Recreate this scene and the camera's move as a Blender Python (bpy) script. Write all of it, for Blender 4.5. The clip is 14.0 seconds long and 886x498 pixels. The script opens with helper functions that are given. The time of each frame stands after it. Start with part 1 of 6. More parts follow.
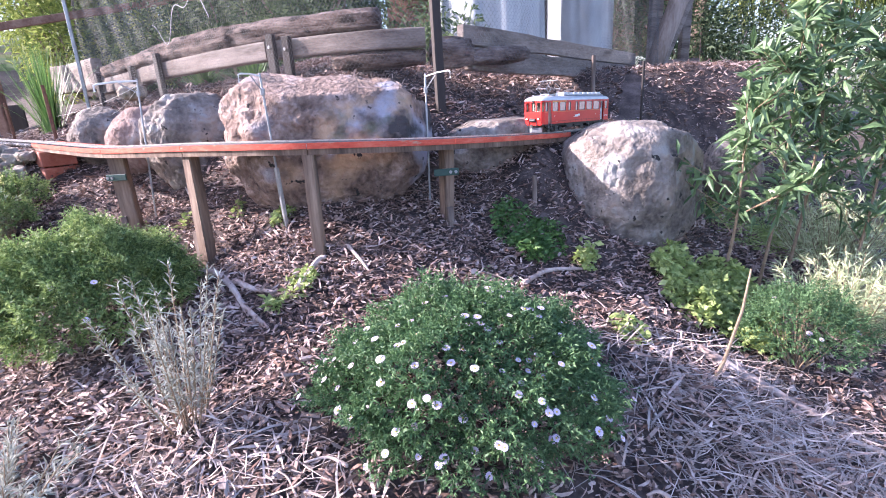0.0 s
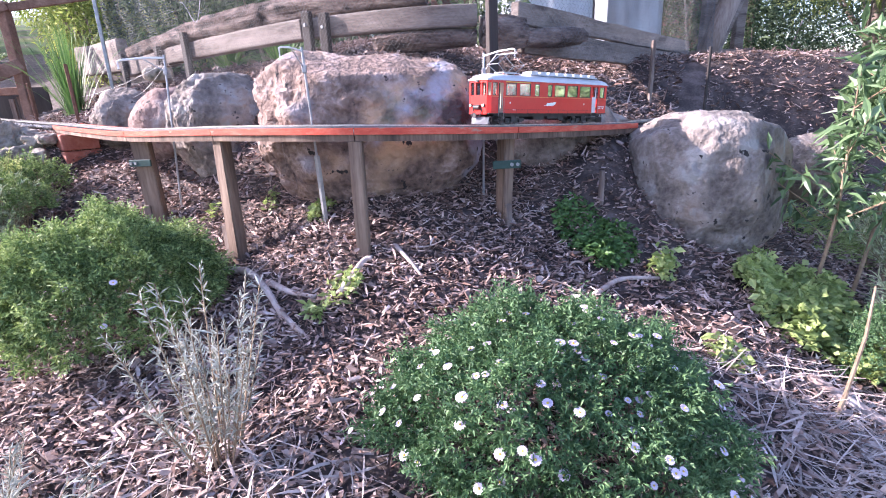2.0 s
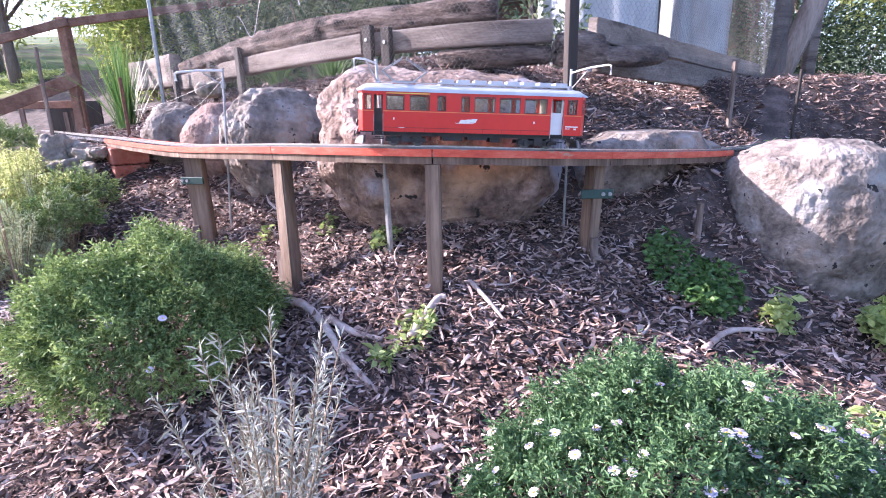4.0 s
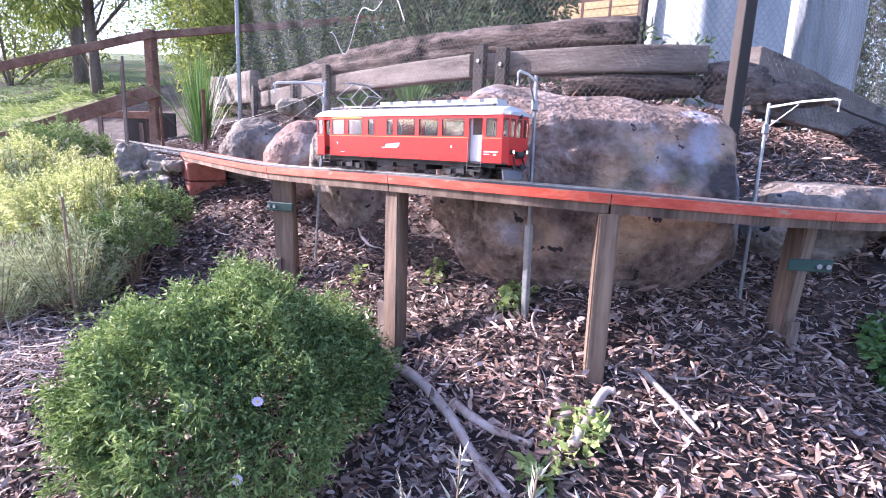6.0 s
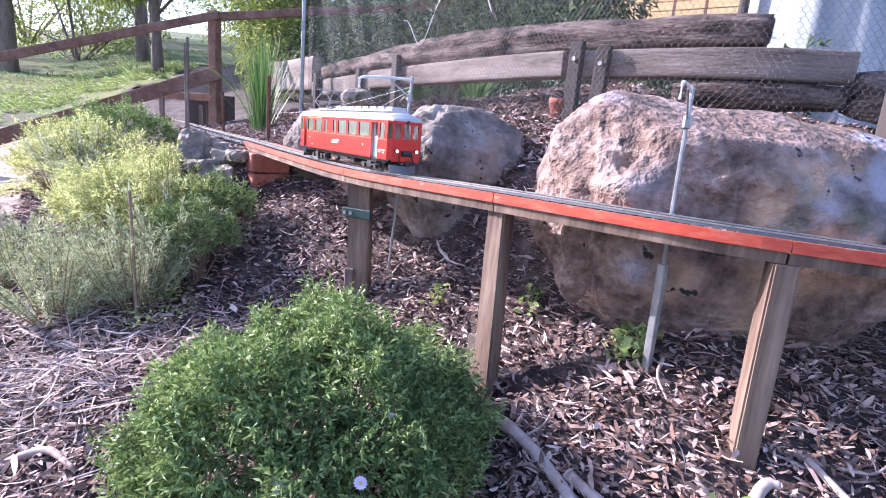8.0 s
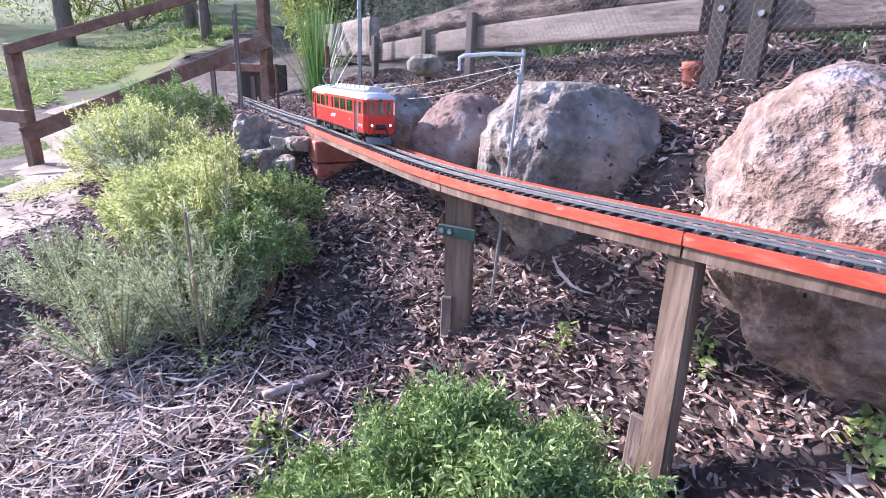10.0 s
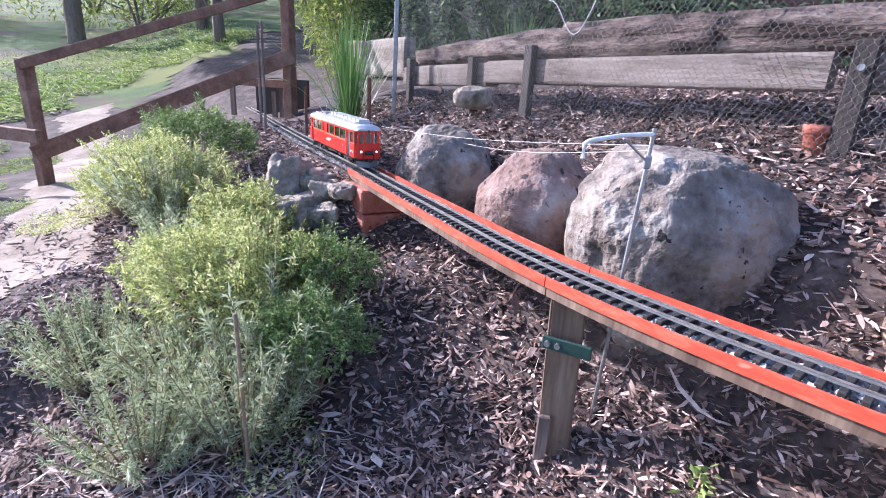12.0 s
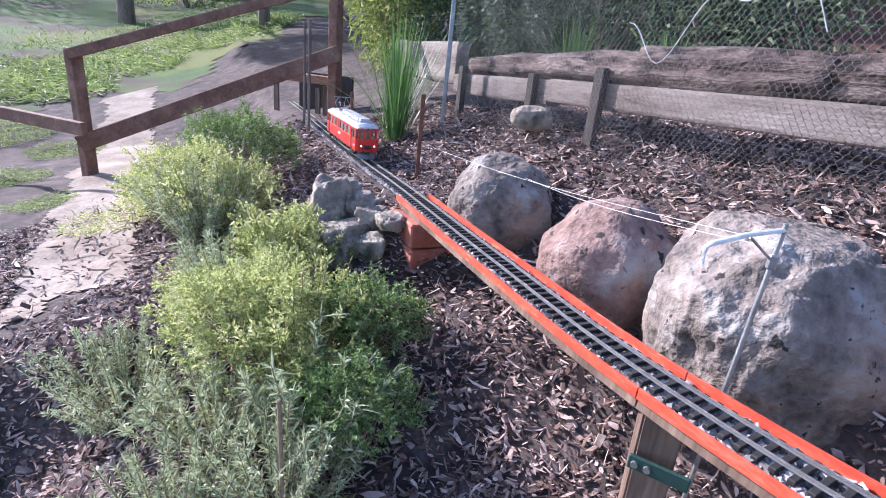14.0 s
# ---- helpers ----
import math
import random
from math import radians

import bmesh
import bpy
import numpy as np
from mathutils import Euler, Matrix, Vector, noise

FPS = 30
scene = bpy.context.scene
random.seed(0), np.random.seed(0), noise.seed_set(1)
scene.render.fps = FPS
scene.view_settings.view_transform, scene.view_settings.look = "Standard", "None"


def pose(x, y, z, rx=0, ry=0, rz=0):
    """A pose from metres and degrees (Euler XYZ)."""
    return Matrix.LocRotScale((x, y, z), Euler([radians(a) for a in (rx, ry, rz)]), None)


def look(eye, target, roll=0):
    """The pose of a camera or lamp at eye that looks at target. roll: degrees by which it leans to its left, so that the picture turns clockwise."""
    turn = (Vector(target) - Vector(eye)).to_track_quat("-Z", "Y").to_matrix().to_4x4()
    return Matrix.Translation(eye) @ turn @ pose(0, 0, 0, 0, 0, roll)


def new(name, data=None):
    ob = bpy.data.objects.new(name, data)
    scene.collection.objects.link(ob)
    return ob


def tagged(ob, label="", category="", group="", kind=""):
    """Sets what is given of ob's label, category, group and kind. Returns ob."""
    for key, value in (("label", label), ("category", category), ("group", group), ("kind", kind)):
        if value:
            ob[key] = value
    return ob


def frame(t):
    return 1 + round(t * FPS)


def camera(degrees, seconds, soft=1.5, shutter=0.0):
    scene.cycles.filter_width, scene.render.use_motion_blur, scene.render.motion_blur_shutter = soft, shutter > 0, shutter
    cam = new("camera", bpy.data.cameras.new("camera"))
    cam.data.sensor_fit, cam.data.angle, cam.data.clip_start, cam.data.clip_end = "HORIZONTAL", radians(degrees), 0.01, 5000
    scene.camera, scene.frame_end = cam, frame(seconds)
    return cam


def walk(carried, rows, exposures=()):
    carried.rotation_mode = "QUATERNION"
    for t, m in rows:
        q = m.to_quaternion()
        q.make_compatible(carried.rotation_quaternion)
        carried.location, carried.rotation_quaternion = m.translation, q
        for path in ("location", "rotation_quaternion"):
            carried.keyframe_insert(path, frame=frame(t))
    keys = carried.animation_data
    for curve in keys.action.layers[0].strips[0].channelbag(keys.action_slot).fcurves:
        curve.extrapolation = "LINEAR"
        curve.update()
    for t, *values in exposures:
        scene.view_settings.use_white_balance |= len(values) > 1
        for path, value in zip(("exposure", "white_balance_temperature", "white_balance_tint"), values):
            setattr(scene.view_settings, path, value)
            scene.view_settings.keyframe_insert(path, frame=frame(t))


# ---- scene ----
cam = camera(82.40, 14.0, soft=1.0)
# seconds, eye, yaw, pitch, roll
PATH = [
    (0, (0.044, -0.003, 1.190), 2.05, -16.50, -3.26),
    (0.5, (0.008, 0.048, 1.184), 2.47, -16.76, -3.01),
    (1, (-0.034, 0.105, 1.173), 2.85, -16.89, -2.78),
    (1.5, (-0.079, 0.171, 1.160), 3.35, -16.99, -2.62),
    (2, (-0.119, 0.231, 1.160), 3.95, -17.20, -2.33),
    (4.5, (-0.380, 0.521, 1.150), 8.23, -13.58, -0.46),
    (5, (-0.476, 0.629, 1.138), 9.50, -12.29, 0.54),
    (5.5, (-0.572, 0.696, 1.147), 10.59, -11.54, 1.42),
    (6, (-0.647, 0.743, 1.146), 11.54, -11.40, 2.36),
    (6.5, (-0.700, 0.774, 1.151), 12.38, -11.66, 3.02),
    (7, (-0.752, 0.820, 1.151), 13.02, -11.53, 3.55),
    (7.5, (-0.804, 0.865, 1.178), 13.86, -12.00, 4.13),
    (8, (-0.865, 0.897, 1.189), 15.55, -12.77, 5.12),
    (10.5, (-1.250, 1.259, 1.329), 21.40, -18.76, 2.11),
    (11, (-1.342, 1.303, 1.381), 20.98, -18.88, 2.88),
    (11.5, (-1.423, 1.362, 1.407), 21.21, -18.45, 3.01),
    (12, (-1.483, 1.387, 1.432), 21.25, -18.30, 3.46),
    (12.5, (-1.527, 1.423, 1.454), 22.08, -18.41, 3.81),
    (13, (-1.571, 1.486, 1.485), 23.05, -18.89, 4.46),
    (13.5, (-1.619, 1.531, 1.519), 23.82, -19.55, 5.24),
    (14, (-1.659, 1.532, 1.567), 24.44, -20.12, 5.83),
]
walk(cam, [(t, pose(*eye, 90 + pitch, 0, yaw) @ pose(0, 0, 0, 0, 0, roll)) for t, eye, yaw, pitch, roll in PATH], [(0, 2.64, 5760, 28), (5.5, 2.52, 5600, 30), (8, 2.33, 5460, 29), (11, 2.10, 5340, 24), (14, 1.94, 5310, 22)])

# ---- after path: light ----
world = bpy.data.worlds.new("sky")
scene.world = world
world.use_nodes = True
SUN = Vector((-0.88, 0.02, 0.46)).normalized()          # towards the sun
wn = world.node_tree
sky = wn.nodes.new("ShaderNodeTexSky")
sky.sky_type, sky.sun_disc = "NISHITA", False
sky.sun_elevation = math.asin(SUN.z)
sky.sun_rotation = math.atan2(SUN.x, SUN.y)
sky.air_density, sky.dust_density = 1.0, 1.5
wn.nodes["Background"].inputs["Strength"].default_value = 0.09
wn.links.new(sky.outputs[0], wn.nodes["Background"].inputs["Color"])
sun = new("sun", bpy.data.lights.new("sun", "SUN"))
sun.data.energy, sun.data.angle, sun.data.color = 2.85, radians(0.6), (1.0, 0.88, 0.74)
sun.matrix_world = look(SUN * 30, (0, 0, 0))


# ---- materials ----
def material(name, colours, scale=8.0, rough=0.8, metal=0.0, bump=0.2, detail=6.0, fine=60.0, island=0.0, stretch=None, spots=None, per_object=0.0, alpha=None, trans=0.0, gen="Object"):
    """Noise-mixed colours at two scales, fine relief, and a shift by island or object."""
    m = bpy.data.materials.new(name)
    m.use_nodes = True
    nt = m.node_tree
    b = nt.nodes["Principled BSDF"]
    b.inputs["Roughness"].default_value, b.inputs["Metallic"].default_value = rough, metal
    co = nt.nodes.new("ShaderNodeTexCoord")
    mp = nt.nodes.new("ShaderNodeMapping")
    nt.links.new(co.outputs[gen], mp.inputs["Vector"])
    if stretch:
        mp.inputs["Scale"].default_value = stretch
    n1 = nt.nodes.new("ShaderNodeTexNoise")
    n1.inputs["Scale"].default_value, n1.inputs["Detail"].default_value = scale, detail
    n1.inputs["Roughness"].default_value = 0.65
    n2 = nt.nodes.new("ShaderNodeTexNoise")
    n2.inputs["Scale"].default_value, n2.inputs["Detail"].default_value = fine, 4.0
    for n in (n1, n2):
        nt.links.new(mp.outputs[0], n.inputs["Vector"])
    mix = nt.nodes.new("ShaderNodeMath")
    mix.operation = "MULTIPLY_ADD"
    mix.inputs[1].default_value = 0.35
    nt.links.new(n2.outputs[0], mix.inputs[0])
    nt.links.new(n1.outputs[0], mix.inputs[2])
    value = mix.outputs[0]
    shift = 0.175
    if island or per_object:
        src = nt.nodes.new("ShaderNodeNewGeometry") if island else nt.nodes.new("ShaderNodeObjectInfo")
        add = nt.nodes.new("ShaderNodeMath")
        add.operation = "MULTIPLY_ADD"
        add.inputs[1].default_value = island or per_object
        nt.links.new(src.outputs["Random Per Island" if island else "Random"], add.inputs[0])
        nt.links.new(value, add.inputs[2])
        value, shift = add.outputs[0], shift + (island or per_object) / 2
    ramp = nt.nodes.new("ShaderNodeValToRGB")
    lo, hi = 0.5 + shift - 0.2 - (island or per_object) * 0.4, 0.5 + shift + 0.2 + (island or per_object) * 0.4
    ramp.color_ramp.interpolation = "LINEAR"
    rest = nt.nodes.new("ShaderNodeMapRange")
    rest.inputs["From Min"].default_value, rest.inputs["From Max"].default_value = lo, hi
    nt.links.new(value, rest.inputs["Value"])
    nt.links.new(rest.outputs[0], ramp.inputs[0])
    els = ramp.color_ramp.elements
    while len(els) < len(colours):
        els.new(0.5)
    for i, c in enumerate(colours):
        els[i].position, els[i].color = i / max(1, len(colours) - 1), (*c, 1)
    out = ramp.outputs[0]
    for spot_colour, spot_scale, low, high in spots or ():
        n3 = nt.nodes.new("ShaderNodeTexNoise")
        n3.inputs["Scale"].default_value, n3.inputs["Detail"].default_value = spot_scale, 5.0
        nt.links.new(mp.outputs[0], n3.inputs["Vector"])
        r3 = nt.nodes.new("ShaderNodeMapRange")
        r3.inputs["From Min"].default_value, r3.inputs["From Max"].default_value = low, high
        nt.links.new(n3.outputs[0], r3.inputs["Value"])
        mx = nt.nodes.new("ShaderNodeMix")
        mx.data_type = "RGBA"
        nt.links.new(r3.outputs[0], mx.inputs["Factor"])
        nt.links.new(out, mx.inputs["A"])
        mx.inputs["B"].default_value = (*spot_colour, 1)
        out = mx.outputs["Result"]
    nt.links.new(out, b.inputs["Base Color"])
    if bump:
        bp = nt.nodes.new("ShaderNodeBump")
        bp.inputs["Strength"].default_value, bp.inputs["Distance"].default_value = min(bump, 1.0), 0.01 if bump <= 1 else 0.03 * bump
        nt.links.new(mix.outputs[0], bp.inputs["Height"])
        nt.links.new(bp.outputs[0], b.inputs["Normal"])
    if trans:
        b.inputs["Subsurface Weight"].default_value = 0.0
        tr = nt.nodes.new("ShaderNodeBsdfTranslucent")
        ms = nt.nodes.new("ShaderNodeMixShader")
        ms.inputs[0].default_value = trans
        nt.links.new(out, tr.inputs["Color"])
        nt.links.new(b.outputs[0], ms.inputs[1])
        nt.links.new(tr.outputs[0], ms.inputs[2])
        nt.links.new(ms.outputs[0], nt.nodes["Material Output"].inputs["Surface"])
    return m


def glow(name, colour, strength):
    m = bpy.data.materials.new(name)
    m.use_nodes = True
    b = m.node_tree.nodes["Principled BSDF"]
    b.inputs["Emission Color"].default_value, b.inputs["Emission Strength"].default_value = (*colour, 1), strength
    return m


def glass(name):
    m = bpy.data.materials.new(name)
    m.use_nodes = True
    nt = m.node_tree
    b = nt.nodes["Principled BSDF"]
    b.inputs["Base Color"].default_value = (0.75, 0.8, 0.8, 1)
    b.inputs["Roughness"].default_value, b.inputs["Transmission Weight"].default_value, b.inputs["IOR"].default_value = 0.06, 1.0, 1.38
    b.inputs["Specular IOR Level"].default_value = 1.0
    return m


SOIL = material("soil", [(0.02, 0.014, 0.013), (0.06, 0.043, 0.038), (0.13, 0.10, 0.09)], 9, 0.95, bump=0.6, fine=90)
CHIP = material("bark_chip", [(0.014, 0.009, 0.008), (0.065, 0.041, 0.034), (0.19, 0.125, 0.102), (0.33, 0.245, 0.212), (0.56, 0.47, 0.43)], 14, 0.85, bump=0.3, island=0.75)
LITTER = material("gum_leaf_litter", [(0.035, 0.02, 0.016), (0.18, 0.105, 0.08), (0.40, 0.285, 0.24), (0.64, 0.54, 0.49)], 12, 0.9, bump=0.15, island=0.75)
STRAW = material("dry_straw", [(0.17, 0.125, 0.105), (0.38, 0.31, 0.275), (0.60, 0.52, 0.475)], 10, 0.8, bump=0.1, island=0.6)
STONE_SPOTS = [((0.30, 0.22, 0.165), 3.2, 0.52, 0.66), ((0.31, 0.295, 0.275), 7.0, 0.57, 0.66), ((0.06, 0.05, 0.05), 5.0, 0.58, 0.68), ((0.02, 0.018, 0.018), 24.0, 0.66, 0.69)]
STONE = material("boulder_stone", [(0.065, 0.053, 0.045), (0.20, 0.168, 0.145), (0.37, 0.328, 0.292)], 6, 0.9, bump=1.3, fine=45, spots=STONE_SPOTS)
STONE_BROWN = material("brown_boulder_stone", [(0.07, 0.045, 0.036), (0.21, 0.145, 0.115), (0.39, 0.305, 0.27)], 5.0, 0.9, bump=1.3, fine=40,
                       spots=[((0.50, 0.33, 0.20), 2.2, 0.54, 0.66), ((0.33, 0.32, 0.36), 3.0, 0.56, 0.64), ((0.05, 0.042, 0.04), 4.0, 0.56, 0.66), ((0.10, 0.11, 0.05), 2.5, 0.62, 0.70), ((0.02, 0.018, 0.018), 22.0, 0.66, 0.69)])
STONE_RED = material("red_boulder_stone", [(0.12, 0.073, 0.058), (0.235, 0.155, 0.13), (0.34, 0.265, 0.235)], 4, 0.9, bump=1.3, fine=45,
                     spots=[((0.36, 0.33, 0.31), 5.0, 0.54, 0.64), ((0.03, 0.024, 0.022), 26.0, 0.64, 0.68)])
STONE_TAN = material("tan_rock", [(0.11, 0.09, 0.07), (0.27, 0.23, 0.185), (0.42, 0.37, 0.30)], 7, 0.9, bump=1.2, fine=45, spots=[((0.13, 0.13, 0.07), 4.0, 0.58, 0.68), ((0.05, 0.043, 0.038), 6.0, 0.60, 0.68)])
RED_BOARD = material("red_painted_board", [(0.42, 0.045, 0.022), (0.55, 0.075, 0.035), (0.62, 0.14, 0.08)], 12, 0.55, bump=0.15, stretch=(1, 1, 4),
                     spots=[((0.40, 0.22, 0.15), 16, 0.62, 0.70)])
OLD_WOOD = material("weathered_timber", [(0.06, 0.045, 0.037), (0.16, 0.12, 0.10), (0.30, 0.245, 0.205)], 9, 0.9, bump=0.6, stretch=(1, 1, 0.12), fine=120)
POST_WOOD = material("hardwood_post", [(0.055, 0.035, 0.024), (0.15, 0.10, 0.07), (0.27, 0.195, 0.14)], 10, 0.85, bump=0.5, stretch=(1, 1, 0.1), fine=110)
BLACK_WOOD = material("blackened_wood", [(0.02, 0.016, 0.014), (0.05, 0.04, 0.035)], 10, 0.8, bump=0.4, stretch=(1, 1, 0.15), fine=90)
SLEEPER = material("sleeper_timber", [(0.07, 0.054, 0.046), (0.155, 0.125, 0.106), (0.225, 0.19, 0.166), (0.28, 0.242, 0.215)], 2.2, 0.9, bump=0.9, stretch=(0.8, 0.8, 4), fine=34, spots=[((0.07, 0.055, 0.047), 3.0, 0.60, 0.70)])
LOG_WOOD = material("rotten_log", [(0.025, 0.017, 0.014), (0.085, 0.06, 0.05), (0.18, 0.135, 0.115), (0.30, 0.245, 0.215)], 3.4, 0.95, bump=1.5, stretch=(1.1, 1.1, 3.6), fine=26, spots=[((0.02, 0.015, 0.013), 5.0, 0.55, 0.66)])
FENCE_WOOD = material("brown_fence_timber", [(0.10, 0.05, 0.032), (0.19, 0.10, 0.065), (0.28, 0.17, 0.12)], 8, 0.8, bump=0.4)
TERRACOTTA = material("terracotta_paint", [(0.25, 0.07, 0.045), (0.36, 0.11, 0.07), (0.42, 0.17, 0.12)], 14, 0.8, bump=0.4)
STEEL = material("galvanised_steel", [(0.22, 0.23, 0.24), (0.38, 0.39, 0.40)], 20, 0.45, metal=0.7, bump=0.1)
WHITE_PAINT = material("chalky_white_paint", [(0.62, 0.62, 0.60), (0.8, 0.8, 0.78)], 20, 0.6, bump=0.1)
RUST = material("rusty_steel", [(0.10, 0.045, 0.03), (0.22, 0.10, 0.06)], 25, 0.85, metal=0.2, bump=0.4)
WIRE = material("netting_wire", [(0.09, 0.09, 0.09), (0.17, 0.17, 0.17)], 20, 0.6, metal=0.5, bump=0)
GREEN_METAL = material("dark_green_steel", [(0.012, 0.04, 0.035), (0.025, 0.07, 0.055)], 18, 0.5, bump=0.1)
RAIL = material("brass_rail", [(0.34, 0.31, 0.29), (0.58, 0.55, 0.52)], 30, 0.4, metal=0.8, bump=0.1)
TIE = material("track_tie", [(0.012, 0.011, 0.011), (0.035, 0.03, 0.028)], 40, 0.7, bump=0.2, per_object=0.3)
# brown and yellow patches paint tree shade and sun dapple into the grass
LAWN = material("dappled_lawn", [(0.02, 0.05, 0.006), (0.05, 0.105, 0.012), (0.10, 0.15, 0.02)], 0.7, 0.95, bump=0.5, fine=30,
                spots=[((0.06, 0.05, 0.03), 0.9, 0.50, 0.60), ((0.12, 0.14, 0.025), 0.4, 0.52, 0.60)])
PATHWAY = material("pale_gravel_path", [(0.16, 0.122, 0.09), (0.29, 0.235, 0.185), (0.43, 0.365, 0.295)], 3, 0.95, bump=0.5, fine=50)
GRAVEL = material("ballast_gravel", [(0.16, 0.14, 0.13), (0.31, 0.285, 0.27), (0.50, 0.475, 0.46)], 60, 0.9, bump=0.2, island=0.8)
CAR_RED = material("railcar_red", [(0.56, 0.018, 0.012), (0.64, 0.028, 0.018)], 6, 0.32, bump=0)
CAR_BLACK = material("railcar_black", [(0.014, 0.014, 0.015), (0.035, 0.034, 0.034)], 30, 0.55, bump=0.1)
PLOUGH = material("grey_plough_paint", [(0.11, 0.115, 0.12), (0.18, 0.185, 0.19)], 20, 0.6, bump=0.1)
CAR_ROOF = material("railcar_silver_roof", [(0.42, 0.43, 0.45), (0.54, 0.55, 0.57)], 12, 0.45, metal=0.2, bump=0.05)
CAR_WHITE = material("railcar_white", [(0.72, 0.72, 0.70), (0.8, 0.8, 0.78)], 12, 0.5, bump=0)
CAR_YELLOW = material("railcar_yellow", [(0.72, 0.50, 0.08), (0.78, 0.56, 0.10)], 12, 0.5, bump=0)
CAR_ORANGE = material("railcar_belt_line", [(0.70, 0.24, 0.08), (0.74, 0.28, 0.10)], 12, 0.5, bump=0)
CAR_SEAT = material("railcar_interior", [(0.40, 0.36, 0.30), (0.55, 0.50, 0.42)], 20, 0.7, bump=0)
PANE = glass("window_glass")
LAMP_GLOW = glow("headlamp_glow", (1.0, 0.85, 0.55), 0.5)
BUSH = material("fine_dark_foliage", [(0.045, 0.085, 0.028), (0.13, 0.20, 0.058), (0.26, 0.35, 0.115), (0.43, 0.51, 0.20)], 5, 0.6, bump=0, island=0.7, trans=0.25)
BUSH_B = material("daisy_bush_foliage", [(0.03, 0.07, 0.03), (0.065, 0.14, 0.055), (0.12, 0.22, 0.085), (0.20, 0.31, 0.14)], 5, 0.6, bump=0, island=0.7, trans=0.25)
SILVER = material("silver_foliage", [(0.19, 0.23, 0.11), (0.46, 0.51, 0.29), (0.73, 0.76, 0.52)], 6, 0.65, bump=0, island=0.7, trans=0.2)
DUSTY = material("dusty_grey_foliage", [(0.20, 0.21, 0.165), (0.36, 0.37, 0.31), (0.54, 0.55, 0.49)], 6, 0.7, bump=0, island=0.7, trans=0.15)
LIME = material("yellow_green_foliage", [(0.12, 0.17, 0.05), (0.34, 0.40, 0.13), (0.58, 0.60, 0.26), (0.72, 0.73, 0.42)], 6, 0.55, bump=0, island=0.7, trans=0.5)
WEED = material("bright_weed_foliage", [(0.14, 0.20, 0.06), (0.30, 0.38, 0.12), (0.46, 0.53, 0.22)], 6, 0.55, bump=0, island=0.7, trans=0.35)
IVY = material("dark_groundcover", [(0.03, 0.08, 0.02), (0.07, 0.15, 0.035), (0.12, 0.22, 0.06)], 6, 0.5, bump=0, island=0.7, trans=0.2)
SAPLING = material("sapling_leaf", [(0.045, 0.09, 0.04), (0.12, 0.20, 0.085), (0.24, 0.34, 0.17)], 6, 0.42, bump=0, island=0.7, trans=0.3)
REED = material("strappy_leaf", [(0.05, 0.12, 0.03), (0.10, 0.20, 0.05), (0.18, 0.28, 0.09)], 6, 0.5, bump=0, island=0.7, trans=0.3)
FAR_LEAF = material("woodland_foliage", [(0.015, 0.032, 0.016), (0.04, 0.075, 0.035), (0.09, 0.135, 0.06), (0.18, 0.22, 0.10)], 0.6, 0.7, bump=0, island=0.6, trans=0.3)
# sunlit copy of the far foliage: the sun's brightness is put into the greens
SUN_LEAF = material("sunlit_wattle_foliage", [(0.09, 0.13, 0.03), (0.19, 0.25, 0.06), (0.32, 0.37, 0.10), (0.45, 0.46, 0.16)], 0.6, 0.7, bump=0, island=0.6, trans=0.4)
STEM = material("tan_stem", [(0.16, 0.11, 0.07), (0.34, 0.25, 0.16)], 20, 0.8, bump=0.2)
DEADWOOD = material("bleached_stick", [(0.22, 0.15, 0.125), (0.40, 0.31, 0.27), (0.54, 0.46, 0.42)], 14, 0.85, bump=0.4, stretch=(1, 1, 1))
TRUNK = material("eucalypt_bark", [(0.08, 0.06, 0.05), (0.20, 0.15, 0.12), (0.34, 0.28, 0.24)], 4, 0.9, bump=0.6, stretch=(1, 1, 0.2))
PETAL = material("pale_mauve_petal", [(0.54, 0.43, 0.56), (0.68, 0.58, 0.67)], 30, 0.6, bump=0, per_object=0.4)
POLLEN = material("yellow_flower_centre", [(0.60, 0.42, 0.05), (0.7, 0.5, 0.08)], 30, 0.7, bump=0)
TARP = material("pale_blue_sheet", [(0.22, 0.25, 0.275), (0.32, 0.355, 0.38), (0.43, 0.465, 0.485)], 2.5, 0.45, bump=0.4, fine=9, stretch=(1, 1, 0.4))
HOUSE_WALL = material("cream_weatherboard", [(0.50, 0.36, 0.16), (0.62, 0.47, 0.24)], 3, 0.7, bump=0.1)
HOUSE_TRIM = material("brown_house_trim", [(0.10, 0.05, 0.035), (0.16, 0.08, 0.06)], 3, 0.7, bump=0.1)
HOUSE_GLASS = material("house_window_glass", [(0.10, 0.13, 0.15), (0.16, 0.20, 0.22)], 1, 0.1, bump=0)


# ---- building helpers ----
def part(name, bm, mat, parent=None, label="", smooth=False):
    """Links a bmesh, or verts and faces, as one mesh object under a thing or a part."""
    me = bpy.data.meshes.new(name)
    if isinstance(bm, tuple):
        me.from_pydata(bm[0], [], bm[1])
    else:
        bm.to_mesh(me)
        bm.free()
    if smooth:
        me.polygons.foreach_set("use_smooth", [True] * len(me.polygons))
    me.materials.append(mat)
    ob = new(name, me)
    if parent:
        ob.parent = parent
    return tagged(ob, label)


def thing(name, label, category, group="", kind="", at=(0, 0, 0)):
    ob = new(name)
    ob.empty_display_size = 0.05
    ob.location = at
    return tagged(ob, label, category, group, kind)


